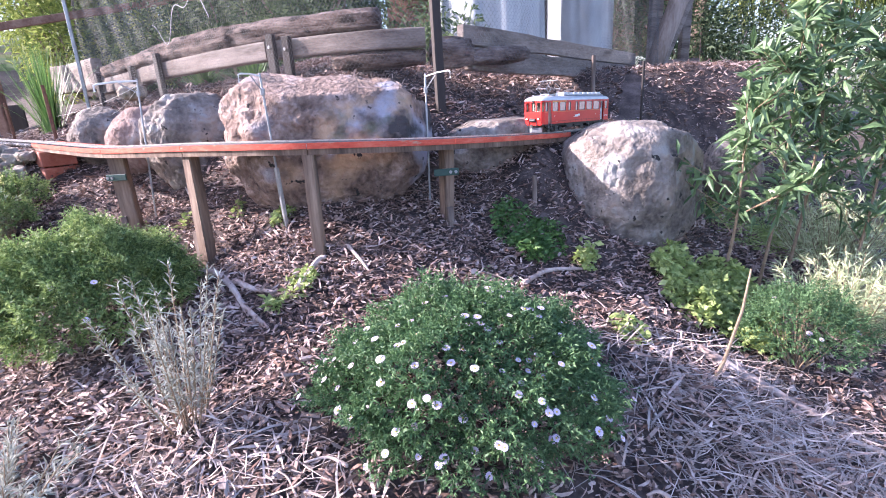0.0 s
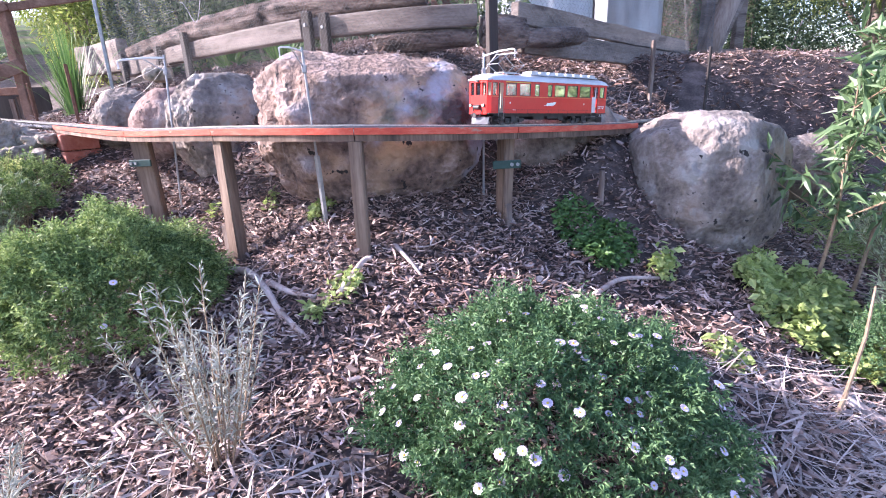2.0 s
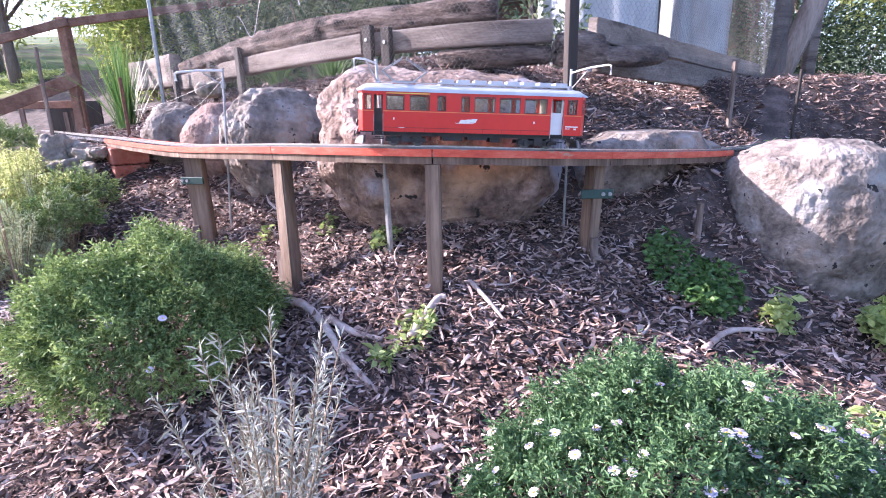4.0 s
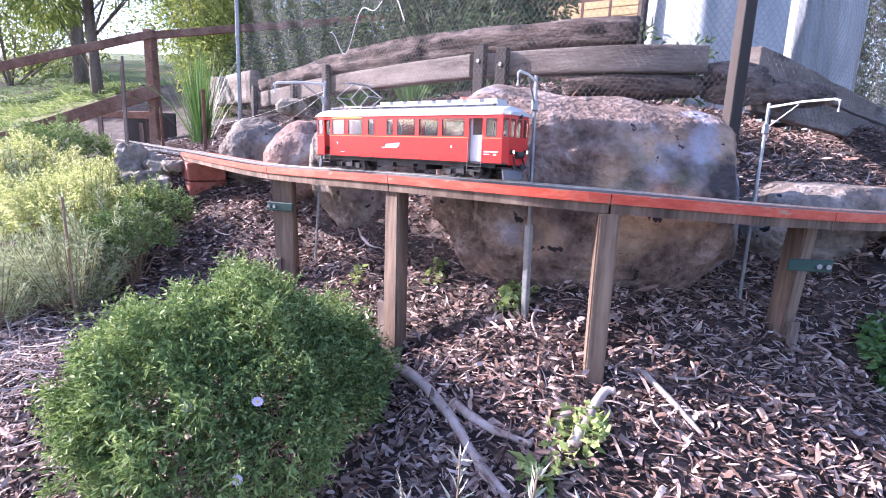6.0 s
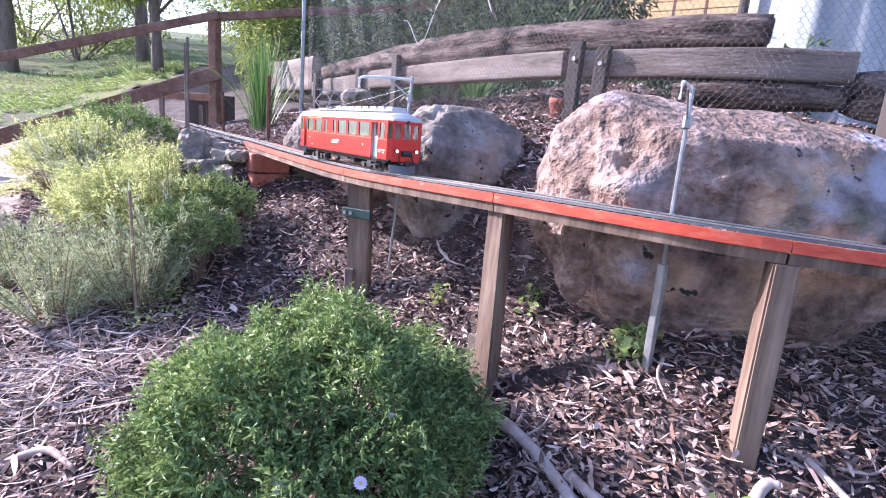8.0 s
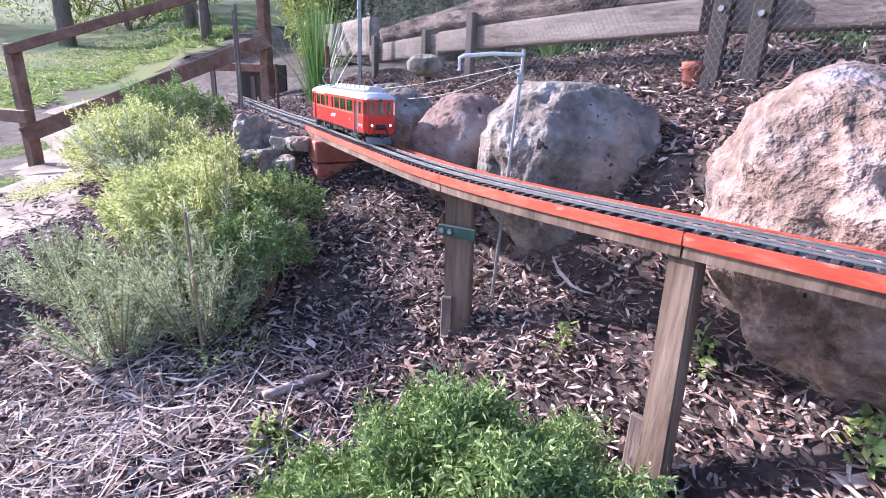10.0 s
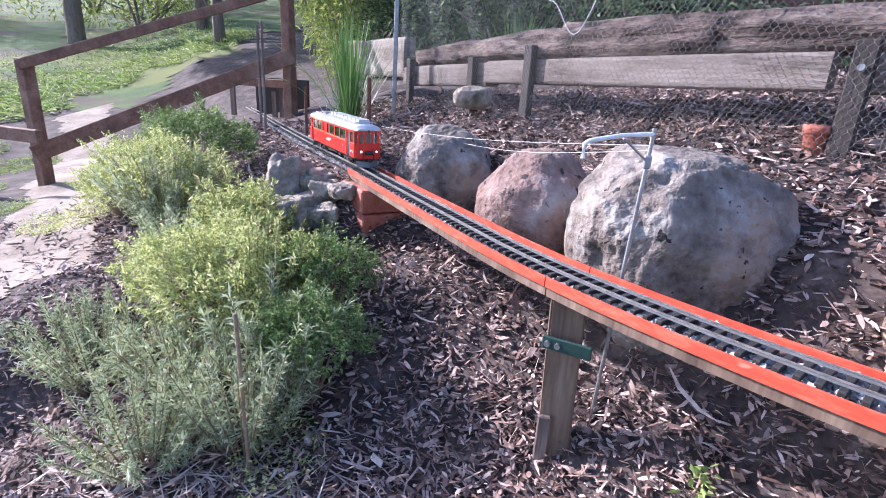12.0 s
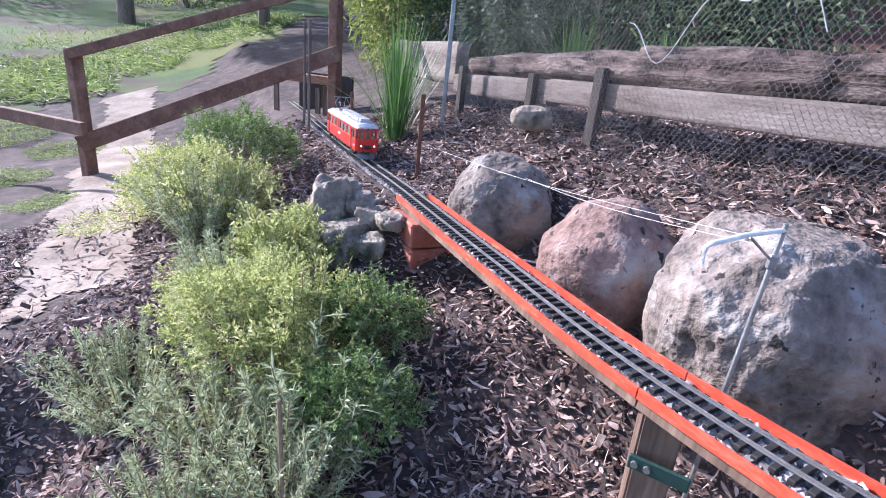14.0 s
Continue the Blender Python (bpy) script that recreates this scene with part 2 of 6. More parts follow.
def box_into(bm, centre, size, m=None, bevel=0.0):
    made = bmesh.ops.create_cube(bm, size=1.0, matrix=Matrix.Translation(centre) @ Matrix.Diagonal((*size, 1)))
    vs = made["verts"]
    if bevel:
        es = list({e for v in vs for e in v.link_edges})
        r = bmesh.ops.bevel(bm, geom=es, offset=bevel, segments=1, affect="EDGES")
        vs = list({v for f in r["faces"] for v in f.verts} | {v for v in vs if v.is_valid})
    if m is not None:
        bmesh.ops.transform(bm, matrix=m, verts=[v for v in vs if v.is_valid])


def box(centre, size, m=None, bevel=0.0):
    bm = bmesh.new()
    box_into(bm, centre, size, m, bevel)
    return bm


def rod_into(bm, a, b, r, r2=None, seg=8):
    a, b = Vector(a), Vector(b)
    d = b - a
    m = Matrix.Translation((a + b) / 2) @ d.to_track_quat("Z", "Y").to_matrix().to_4x4()
    bmesh.ops.create_cone(bm, cap_ends=True, segments=seg, radius1=r, radius2=r if r2 is None else r2, depth=d.length, matrix=m)


def rod(a, b, r, r2=None, seg=8):
    bm = bmesh.new()
    rod_into(bm, a, b, r, r2, seg)
    return bm


def tube(points, radii, seg=8, rough=0.0, seed=0):
    """A closed tube along points, with uneven radius."""
    rnd = random.Random(seed)
    pts = [Vector(p) for p in points]
    vs, fs = [], []
    for i, p in enumerate(pts):
        d = (pts[min(i + 1, len(pts) - 1)] - pts[max(i - 1, 0)]).normalized()
        q = d.to_track_quat("Z", "Y")
        for k in range(seg):
            a = 2 * math.pi * k / seg
            r = radii[i] * (1 + rough * rnd.uniform(-1, 1))
            vs.append(p + q @ Vector((r * math.cos(a), r * math.sin(a), 0)))
    for i in range(len(pts) - 1):
        for k in range(seg):
            k2 = (k + 1) % seg
            fs.append((i * seg + k, i * seg + k2, (i + 1) * seg + k2, (i + 1) * seg + k))
    fs.append(tuple(range(seg))[::-1])
    fs.append(tuple((len(pts) - 1) * seg + k for k in range(seg)))
    return vs, fs


# ---- the line of the track, from far on the left round to the right ----
CTRL = [(-6.4, 6.4, 1.08), (-5.4, 5.6, 1.07), (-4.5, 4.85, 1.065), (-3.8, 4.25, 1.06), (-3.2, 3.75, 1.055), (-2.68, 3.34, 1.05), (-2.1, 2.86, 1.042), (-1.60, 2.46, 1.040),
        (-1.075, 2.15, 1.052), (-0.515, 1.98, 1.048), (-0.02, 2.19, 1.018), (0.57, 2.725, 0.978), (1.05, 3.3, 0.965), (1.4, 4.0, 0.96), (1.7, 4.9, 0.96)]


def spline(ctrl, n):
    c, out = np.array(ctrl, float), []
    for i in range(1, len(c) - 2):
        p0, p1, p2, p3 = c[i - 1:i + 3]
        for t in np.arange(n) / n:
            out.append(0.5 * (2 * p1 + (p2 - p0) * t + (2 * p0 - 5 * p1 + 4 * p2 - p3) * t * t + (3 * p1 - p0 - 3 * p2 + p3) * t ** 3))
    out.append(c[-2])
    return np.array(out)


LINE = spline(CTRL, 24)
LINE_S = np.r_[0, np.cumsum(np.linalg.norm(np.diff(LINE, axis=0), axis=1))]


def on_line(s, side=0.0, up=0.0):
    """The place s metres along the track, side metres to its back, up above its deck."""
    p = Vector([float(np.interp(s, LINE_S, LINE[:, k])) for k in range(3)])
    q = Vector([float(np.interp(s + 0.02, LINE_S, LINE[:, k]) - np.interp(s - 0.02, LINE_S, LINE[:, k])) for k in range(3)]).normalized()
    n = Vector((-q.y, q.x, 0)).normalized()
    return p + n * side + Vector((0, 0, up)), q, n


def near_s(x, y):
    return float(LINE_S[np.argmin((LINE[:, 0] - x) ** 2 + (LINE[:, 1] - y) ** 2)])


S_LEFT, S_RIGHT = near_s(-2.62, 3.29), near_s(0.60, 2.75)     # the ends of the bridge

# ---- the ground ----
LONG = np.vstack([[LINE[0] + (LINE[0] - LINE[6]) / np.linalg.norm(LINE[0] - LINE[6]) * d for d in (300, 60, 20, 8, 3)], LINE[::4], [LINE[-1] + np.array((0.25, 0.97, 0)) * d for d in (3, 8, 20, 60, 300)]])
PROFILE = {  # height by the distance behind the track
    "left": [(-60, 0.2), (-4, 0.25), (-2.0, 0.42), (-1.2, 0.56), (-0.6, 0.72), (-0.25, 0.86), (-0.10, 1.0), (0.0, 1.035), (0.12, 1.03), (0.4, 1.12), (0.75, 1.27), (1.1, 1.36), (1.6, 1.42), (8, 2.1), (60, 7), (400, 7)],
    "middle": [(-60, -0.4), (-3.0, -0.1), (-1.5, 0.12), (-0.95, 0.33), (-0.4, 0.48), (-0.07, 0.63), (0.05, 0.70), (0.25, 0.80), (0.36, 0.98), (0.5, 1.12), (0.85, 1.30), (1.1, 1.36), (1.6, 1.5), (8, 2.1), (60, 7), (400, 7)],
    "right": [(-60, -0.6), (-3.0, -0.5), (-1.6, -0.05), (-0.9, 0.25), (-0.5, 0.46), (-0.2, 0.72), (-0.06, 0.93), (0.1, 0.945), (0.3, 1.02), (0.6, 1.22), (0.9, 1.36), (1.6, 1.42), (8, 1.8), (60, 6), (400, 6)],
}


def heights(x, y):
    """The ground's height at arrays of x and y."""
    x, y = np.asarray(x, float), np.asarray(y, float)
    best, side, along = np.full(x.shape, 1e18), np.zeros(x.shape), np.zeros(x.shape)
    run = 0.0
    for a, b in zip(LONG[:-1, :2], LONG[1:, :2]):
        d = b - a
        ln = np.hypot(*d)
        u = np.clip(((x - a[0]) * d[0] + (y - a[1]) * d[1]) / ln ** 2, 0, 1)
        ex, ey = x - a[0] - u * d[0], y - a[1] - u * d[1]
        far = ex ** 2 + ey ** 2
        cross = np.sign(d[0] * ey - d[1] * ex)
        take = far < best
        best, side, along = np.where(take, far, best), np.where(take, cross * np.sqrt(far), side), np.where(take, run + u * ln, along)
        run += ln
    along -= 300
    wl = np.clip((near_s(-2.30, 3.02) - along) / 0.45, 0, 1)
    slope = np.clip((near_s(-1.2, 2.2) - along) / 1.2, 0, 1)
    wr = np.clip((along - near_s(0.05, 2.2)) / 0.6, 0, 1)
    wl, wr = wl * wl * (3 - 2 * wl), wr * wr * (3 - 2 * wr)
    z = {k: np.interp(side, *np.array(v).T) for k, v in PROFILE.items()}
    h = 0.13 * slope * (1 - wl) * np.clip(1 - side / 0.4, 0, 1) * np.clip(2 + side, 0, 1) + wl * z["left"] + wr * z["right"] + (1 - wl - wr) * z["middle"]
    h = h + 0.13 * np.clip(-along - 0.3, 0, 45)
    rise = np.clip((y - 3.45) / 0.8, 0, 1) * np.clip((x - 0.5) / 0.6, 0, 1) * np.clip((3.4 - x) / 0.8, 0, 1) * np.clip((9 - y) / 3, 0, 1)
    h = h + np.maximum(0, 1.33 - h) * rise * rise * (3 - 2 * rise)          # bank past the end of the line
    dip = np.clip((along - near_s(-2.1, 2.86)) / 0.55, 0, 1) * np.clip((near_s(-0.6, 2.0) - along) / 0.5, 0, 1)
    h = h - 0.095 * dip * dip * (3 - 2 * dip) * np.exp(-((side + 0.10) / 0.34) ** 2)
    flat = np.exp(-np.maximum(np.abs(side) - 0.05, 0) ** 2 / 0.02)
    lump = np.clip((x + 7.5) / 2, 0, 1) * 0.018 * np.sin(5.1 * x + 1.3 * y) * np.sin(4.3 * y - 1.7 * x) + np.clip((x + 7.5) / 2, 0, 1) * 0.010 * np.sin(11 * x + 3) * np.sin(13 * y)
    return h + lump * (1 - flat)


def ground_z(x, y):
    return float(heights(np.array([x]), np.array([y]))[0])


def grid_axis(lo, hi, step, far):
    mid = np.arange(lo, hi + step / 2, step)
    out = step * 1.15 ** np.arange(1, 80)
    out = np.cumsum(out)
    out = out[out < far]
    return np.r_[lo - out[::-1], mid, hi + out]


gx, gy = grid_axis(-8.6, 2.6, 0.05, 260), grid_axis(0.2, 6.4, 0.05, 260)
GX, GY = np.meshgrid(gx, gy)
GZ = heights(GX, GY)
nx, ny = len(gx), len(gy)
idx = np.arange(nx * ny).reshape(ny, nx)
faces = np.stack([idx[:-1, :-1], idx[:-1, 1:], idx[1:, 1:], idx[1:, :-1]], -1).reshape(-1, 4)
ground = part("ground", (np.stack([GX, GY, GZ], -1).reshape(-1, 3).tolist(), faces.tolist()), SOIL, smooth=True)
tagged(ground, "dark brown soil bank covered with bark mulch", "ground", kind="structure")


# ---- boulders ----
def boulder(name, label, centre, radii, mat, seed, turn=0.0, square=0.75, lumps=0.16, subdiv=5, cuts=(), taper=0.18):
    """A weathered stone: a squarish ball, lumped at three scales and cut by a few flat faces."""
    bm = bmesh.new()
    bmesh.ops.create_icosphere(bm, subdivisions=subdiv, radius=1.0)
    off = Vector((seed * 7.31, seed * 3.77, seed * 5.13))
    planes = [(Vector(n).normalized(), d) for n, d in cuts]
    for v in bm.verts:
        p = v.co.copy()
        q = Vector([math.copysign(abs(c) ** square, c) for c in p])
        q = p.lerp(q, 0.8)
        n = noise.noise(p * 1.3 + off) * lumps + noise.noise(p * 3.1 + off) * lumps * 0.45 + noise.noise(p * 8 + off) * lumps * 0.16
        n -= max(0.0, noise.noise(p * 9 + off) - 0.22) * lumps * 0.6 + max(0.0, noise.noise(p * 22 + off) - 0.3) * lumps * 0.35
        n += noise.noise(p * 33 + off) * lumps * 0.05 - (1 - min(1, abs(noise.noise(p * 2.2 + off * 2)) * 14)) * lumps * 0.10
        q *= 1 + n
        narrow = 1 - taper * max(0.0, -q.z) ** 1.4
        q.x, q.y = q.x * narrow, q.y * narrow
        for pn, d in planes:
            over = q.dot(pn) - d - 0.03 * noise.noise(p * 4 + off)
            if over > 0:
                q -= pn * over * 0.9
        v.co = q
    bmesh.ops.scale(bm, vec=radii, verts=bm.verts)
    ob = part(name, bm, mat, smooth=True)
    ob.matrix_world = pose(*centre, 0, 0, turn)
    return tagged(ob, label, "boulder", "boulders behind the bridge")


boulder("boulder", "large brown weathered boulder with a flat bluish ledge", (-0.545, 2.42, 0.97), (0.485, 0.31, 0.36), STONE_BROWN, 3, 6, 0.66, 0.19, 6, taper=0.55,
        cuts=[((0.35, -0.75, 0.55), 0.98), ((0.1, -0.3, 1), 0.92), ((1, -0.3, 0.1), 0.93), ((0.2, -1, -0.55), 0.98)])
boulder("boulder", "rounded grey boulder with pale lichen patches", (-1.385, 2.85, 1.02), (0.265, 0.25, 0.285), STONE, 5, 20, 0.7, 0.17, 6, cuts=[((0.2, -0.8, 0.5), 0.95), ((0, 0, 1), 0.95)])
boulder("boulder", "small reddish pitted boulder", (-1.80, 3.055, 1.03), (0.205, 0.19, 0.20), STONE_RED, 8, 0, 0.85, 0.14)
boulder("boulder", "small grey boulder beside the track", (-2.27, 3.40, 1.04), (0.205, 0.19, 0.20), STONE, 11, 30, 0.75, 0.17)
boulder("boulder", "low mottled boulder under the track", (0.30, 2.74, 0.90), (0.34, 0.21, 0.20), STONE, 14, 30, 0.7, 0.17, cuts=[((0, 0, 1), 0.85)])
boulder("boulder", "big rough grey boulder at the bridge's end", (0.89, 2.57, 0.69), (0.325, 0.30, 0.365), STONE, 17, 12, 0.70, 0.13, 6, cuts=[((0.5, -0.8, 0.1), 0.95), ((-0.9, -0.4, 0.1), 0.93)])
boulder("boulder", "rough grey boulder leaning on a bigger one", (1.15, 2.88, 0.74), (0.18, 0.19, 0.21), STONE, 19, 50, 0.7, 0.17)
boulder("boulder", "small pale boulder half buried in the bank", (1.75, 3.2, 0.66), (0.17, 0.16, 0.19), STONE, 23, 10, 0.8, 0.12)
rnd = random.Random(4)
for cx, cy, cz, r, u in [(-2.93, 3.15, 0.90, 0.088, 2.1), (-2.78, 3.08, 0.84, 0.115, 1.0), (-2.7, 3.16, 0.96, 0.074, 0.7), (-2.8, 3.22, 0.98, 0.068, 0.8), (-2.95, 3.27, 1.0, 0.068, 0.9),
                         (-2.66, 3.07, 0.88, 0.068, 0.8), (-3.05, 3.33, 0.98, 0.061, 0.8), (-2.6, 3.1, 0.99, 0.061, 0.5), (-2.86, 3.1, 0.78, 0.081, 0.9)]:
    ob = boulder("rock", "rough tan-grey rock in a dry-stacked pile", (cx, cy, cz), (r, r * 0.8, r * u), STONE_TAN, rnd.randint(30, 90), rnd.uniform(0, 180), 0.5, 0.34, 4)
    tagged(ob, "", "rock", "rock pile at the bridge's end")
ob = boulder("rock", "flat tan stone on the mulch below the log wall", (-2.36, 3.93, 1.36), (0.10, 0.07, 0.055), STONE_TAN, 95, 20, 0.6, 0.15, 4)
tagged(ob, "", "rock", "rock pile at the bridge's end")


# ---- the trestle bridge ----
def ribbon(s0, s1, side0, side1, up0, up1, n, lift=0.0):
    """A bar along the track, of rectangular section."""
    vs, fs = [], []
    for i in range(n + 1):
        s = s0 + (s1 - s0) * i / n
        for side, up in ((side0, up0), (side1, up0), (side1, up1), (side0, up1)):
            vs.append(on_line(s, side, up + lift)[0])
    for i in range(n):
        for k in range(4):
            k2 = (k + 1) % 4
            fs.append((i * 4 + k, i * 4 + k2, i * 4 + 4 + k2, i * 4 + 4 + k))
    fs += [(3, 2, 1, 0), tuple(n * 4 + k for k in range(4))]
    return vs, fs


bridge = thing("trestle_bridge", "low curved timber trestle with red-painted edge boards", "bridge")
joints = [S_LEFT, near_s(-1.60, 2.46), near_s(-1.04, 2.14), near_s(-0.51, 1.975), near_s(0.0, 2.2), S_RIGHT]
for a, b in zip(joints[:-1], joints[1:]):
    part("deck_board", ribbon(a + 0.002, b - 0.002, -0.066, 0.066, -0.032, -0.0102, 14), POST_WOOD, bridge, "weathered brown deck board")
    part("edge_board", ribbon(a + 0.0015, b - 0.0015, -0.072, -0.0665, -0.010, 0.012, 14), RED_BOARD, bridge, "red-painted edge board")
    part("edge_board", ribbon(a + 0.0015, b - 0.0015, 0.0665, 0.072, -0.010, 0.012, 14), RED_BOARD, bridge, "red-painted edge board")


def post(s, side, width, deep, mat, lean=(0, 0), label="", bevel=0.004, turn=None):
    top, q, n = on_line(s, side, -0.033)
    z0 = ground_z(top.x, top.y) - 0.12
    h = top.z - z0
    bm = bmesh.new()
    bmesh.ops.create_cube(bm, size=1.0, matrix=Matrix.Diagonal((width, deep, h, 1)))
    bmesh.ops.bisect_plane(bm, geom=bm.verts[:] + bm.edges[:] + bm.faces[:], plane_co=(0, 0, 0.1), plane_no=(0, 0, 1))
    bmesh.ops.bevel(bm, geom=[e for e in bm.edges if abs((e.verts[0].co - e.verts[1].co).z) > 0.1], offset=bevel, segments=2, affect="EDGES")
    for v in bm.verts:
        v.co.x += 0.002 * noise.noise(v.co * 30) + lean[0] * (h / 2 - v.co.z)
        v.co.y += lean[1] * (h / 2 - v.co.z)
    ob = part("post", bm, mat, bridge, label)
    ob.matrix_world = Matrix.Translation((top.x, top.y, top.z - h / 2)) @ Matrix.Rotation(math.atan2(q.y, q.x) if turn is None else turn, 4, "Z")
    return ob, top, q, n


for s, side, lean, mat, label in [(near_s(-1.57, 2.44), -0.02, (0.03, 0.0), POST_WOOD, "square brown timber post with a sunlit edge"), (near_s(-1.055, 2.14), -0.03, (0.05, -0.05), POST_WOOD, "square brown timber post"),
                                  (near_s(-0.515, 1.98), -0.05, (0.0, -0.05), POST_WOOD, "slim weathered brown timber post"), (near_s(0.0, 2.2), 0.0, (0.0, 0.06), POST_WOOD, "square brown timber post")]:
    w = 0.044 if "slim" in label else 0.074 if "sunlit" in label else 0.050
    p, top, q, n = post(s, side, w, 0.05, mat, lean, label, turn=0.2 if "sunlit" in label else None)
    if "slim" not in label:
        sp = part("splint", box((0, 0, 0), (0.03, 0.014, 0.2), bevel=0.003), OLD_WOOD, p, "short split timber nailed to the post")
        sp.matrix_parent_inverse = Matrix()
        sp.location = (-0.018, -0.033, -0.13)
for s, dirn in ((near_s(-1.57, 2.44), 1), (near_s(0.0, 2.2), -1)):
    top, q, n = on_line(s, -0.03, -0.125)
    br = part("bracket", box((0, 0, 0), (0.105, 0.008, 0.03), bevel=0.002), GREEN_METAL, bridge, "dark green steel bracket")
    br.matrix_world = Matrix.Translation(top + q * 0.045 * dirn + n * -0.028) @ Matrix.Rotation(math.atan2(q.y, q.x) + 0.5 * dirn, 4, "Z")
    for dx in (-0.040, -0.018):
        bo = part("bolt", rod((dx * dirn, -0.010, 0), (dx * dirn, -0.003, 0), 0.0065, seg=10), STEEL, br, "bright zinc bolt")

# bricks under the left end
pier = thing("brick_pier", "two red-painted blocks stacked under the bridge's end", "pier")
top, q, n = on_line(S_LEFT + 0.12, 0.0, -0.034)
for k in range(2):
    b = part("block", box((0, 0, 0), (0.25, 0.19, 0.092), bevel=0.006), TERRACOTTA, pier)
    b.matrix_world = Matrix.Translation((top.x, top.y, top.z - 0.048 - 0.098 * k)) @ Matrix.Rotation(math.atan2(q.y, q.x) + 0.04 * k, 4, "Z")

# ---- track: rails, ties, ballast ----
track = thing("model_railway_track", "narrow model railway track with brass rails on dark ties", "railway track")
RAIL_H = 0.0175
for side in (-0.0225, 0.0225):
    rail = part("rail", ribbon(0.3, LINE_S[-1] - 0.1, side - 0.0014, side + 0.0014, RAIL_H - 0.0025, RAIL_H, 260), RAIL, track, "worn brass rail head")
    part("rail_web", ribbon(0.3, LINE_S[-1] - 0.1, side - 0.0005, side + 0.0005, 0.009, RAIL_H - 0.0025, 260), PLOUGH, rail, "thin dark grey rail web")
tie_mesh = None
for s in np.arange(1.6, S_RIGHT + 0.75, 0.0265):
    p, q, n = on_line(s, 0, 0.004)
    if tie_mesh is None:
        t = part("tie", box((0, 0, 0), (0.011, 0.086, 0.010), bevel=0.0012), TIE, track)
        tie_mesh = t.data
    else:
        t = new("tie", tie_mesh)
        t.parent = track
    t.matrix_world = Matrix.Translation(p) @ Matrix.Rotation(math.atan2(q.y, q.x), 4, "Z")


def scatter(name, n, place, shape, mat, label, category, seed):
    """n small pieces as one mesh: place(rng, n) gives positions, shape(rng, n) verts per piece (n, k, 3), and faces of one piece."""
    rng = np.random.default_rng(seed)
    pos = place(rng, n)
    n = len(pos)
    v, f = shape(rng, n)
    k = v.shape[1]
    verts = (v + pos[:, None, :]).reshape(-1, 3)
    face = (np.array(f)[None] + (np.arange(n) * k)[:, None, None]).reshape(-1, len(f[0]))
    me = bpy.data.meshes.new(name)
    me.from_pydata(verts.tolist(), [], face.tolist())
    me.materials.append(mat)
    return tagged(new(name, me), label, category, kind="stuff")


def turned(rng, v, tilt):
    """Turns pieces (n, k, 3) about z at random and tilts them."""
    n = len(v)
    a, b, c = rng.uniform(0, 2 * np.pi, n), rng.normal(0, tilt, n), rng.normal(0, tilt, n)
    def rot(v, i, j, t):
        w = v.copy()
        w[..., i] = v[..., i] * np.cos(t)[:, None] - v[..., j] * np.sin(t)[:, None]
        w[..., j] = v[..., i] * np.sin(t)[:, None] + v[..., j] * np.cos(t)[:, None]
        return w
    return rot(rot(rot(v, 0, 2, b), 1, 2, c), 0, 1, a)


def chunks(size, flat, tilt):
    def shape(rng, n):
        base = np.array([(-1, -1, -1), (1, -1, -1), (1, 1, -1), (-1, 1, -1), (-1, -1, 1), (1, -1, 1), (1, 1, 1), (-1, 1, 1)], float)
        v = base[None] * (1 + rng.uniform(-0.35, 0.35, (n, 8, 3)))
        s = size * np.exp(np.clip(rng.normal(0, 0.5, (n, 1, 1)), -1.1, 0.75))
        v = v * s * np.stack([np.ones(n), rng.uniform(*flat[0], n), rng.uniform(*flat[1], n)], -1)[:, None, :]
        return turned(rng, v, tilt), [(4, 5, 6, 7), (0, 1, 5, 4), (1, 2, 6, 5), (2, 3, 7, 6), (3, 0, 4, 7)]
    return shape


def blades(length, width, curl, tilt):
    """Curled leaf strips of three folds."""
    def shape(rng, n):
        ln = length * np.exp(np.clip(rng.normal(0, 0.5, n), -1.2, 1.0))
        wd = width * np.exp(np.clip(rng.normal(0, 0.42, n), -1, 0.8))
        cu = rng.uniform(-curl, curl, n)
        xs, ws = np.array([-0.5, -0.2, 0.2, 0.5]), np.array([0.25, 1.0, 0.9, 0.15])
        v = np.zeros((n, 8, 3))
        for i in range(4):
            for j, sg in enumerate((-1, 1)):
                v[:, 2 * i + j, 0] = xs[i] * ln
                v[:, 2 * i + j, 1] = sg * ws[i] * wd / 2 + cu * ln * xs[i] ** 2
                v[:, 2 * i + j, 2] = (xs[i] ** 2) * cu * ln + (0.2 * wd if sg > 0 else 0)
        return turned(rng, v, tilt), [(0, 1, 3, 2), (2, 3, 5, 4), (4, 5, 7, 6)]
    return shape


def strewn(x0, x1, y0, y1, lift=0.006, keep=None, spread=0.012):
    def place(rng, n):
        x, y = rng.uniform(x0, x1, n), rng.uniform(y0, y1, n)
        if keep is not None:
            m = keep(x, y, rng)
            x, y = x[m], y[m]
        return np.stack([x, y, heights(x, y) + lift + np.abs(rng.normal(0, spread, len(x)))], -1)
    return place


def off_track(x, y, rng):
    d = np.min((x[:, None] - LINE[None, ::3, 0]) ** 2 + (y[:, None] - LINE[None, ::3, 1]) ** 2, axis=1)
    s = LINE_S[::3][np.argmin((x[:, None] - LINE[None, ::3, 0]) ** 2 + (y[:, None] - LINE[None, ::3, 1]) ** 2, axis=1)]
    on_earth = (s < S_LEFT) | (s > S_RIGHT)
    return ~((d < 0.075 ** 2) & on_earth)


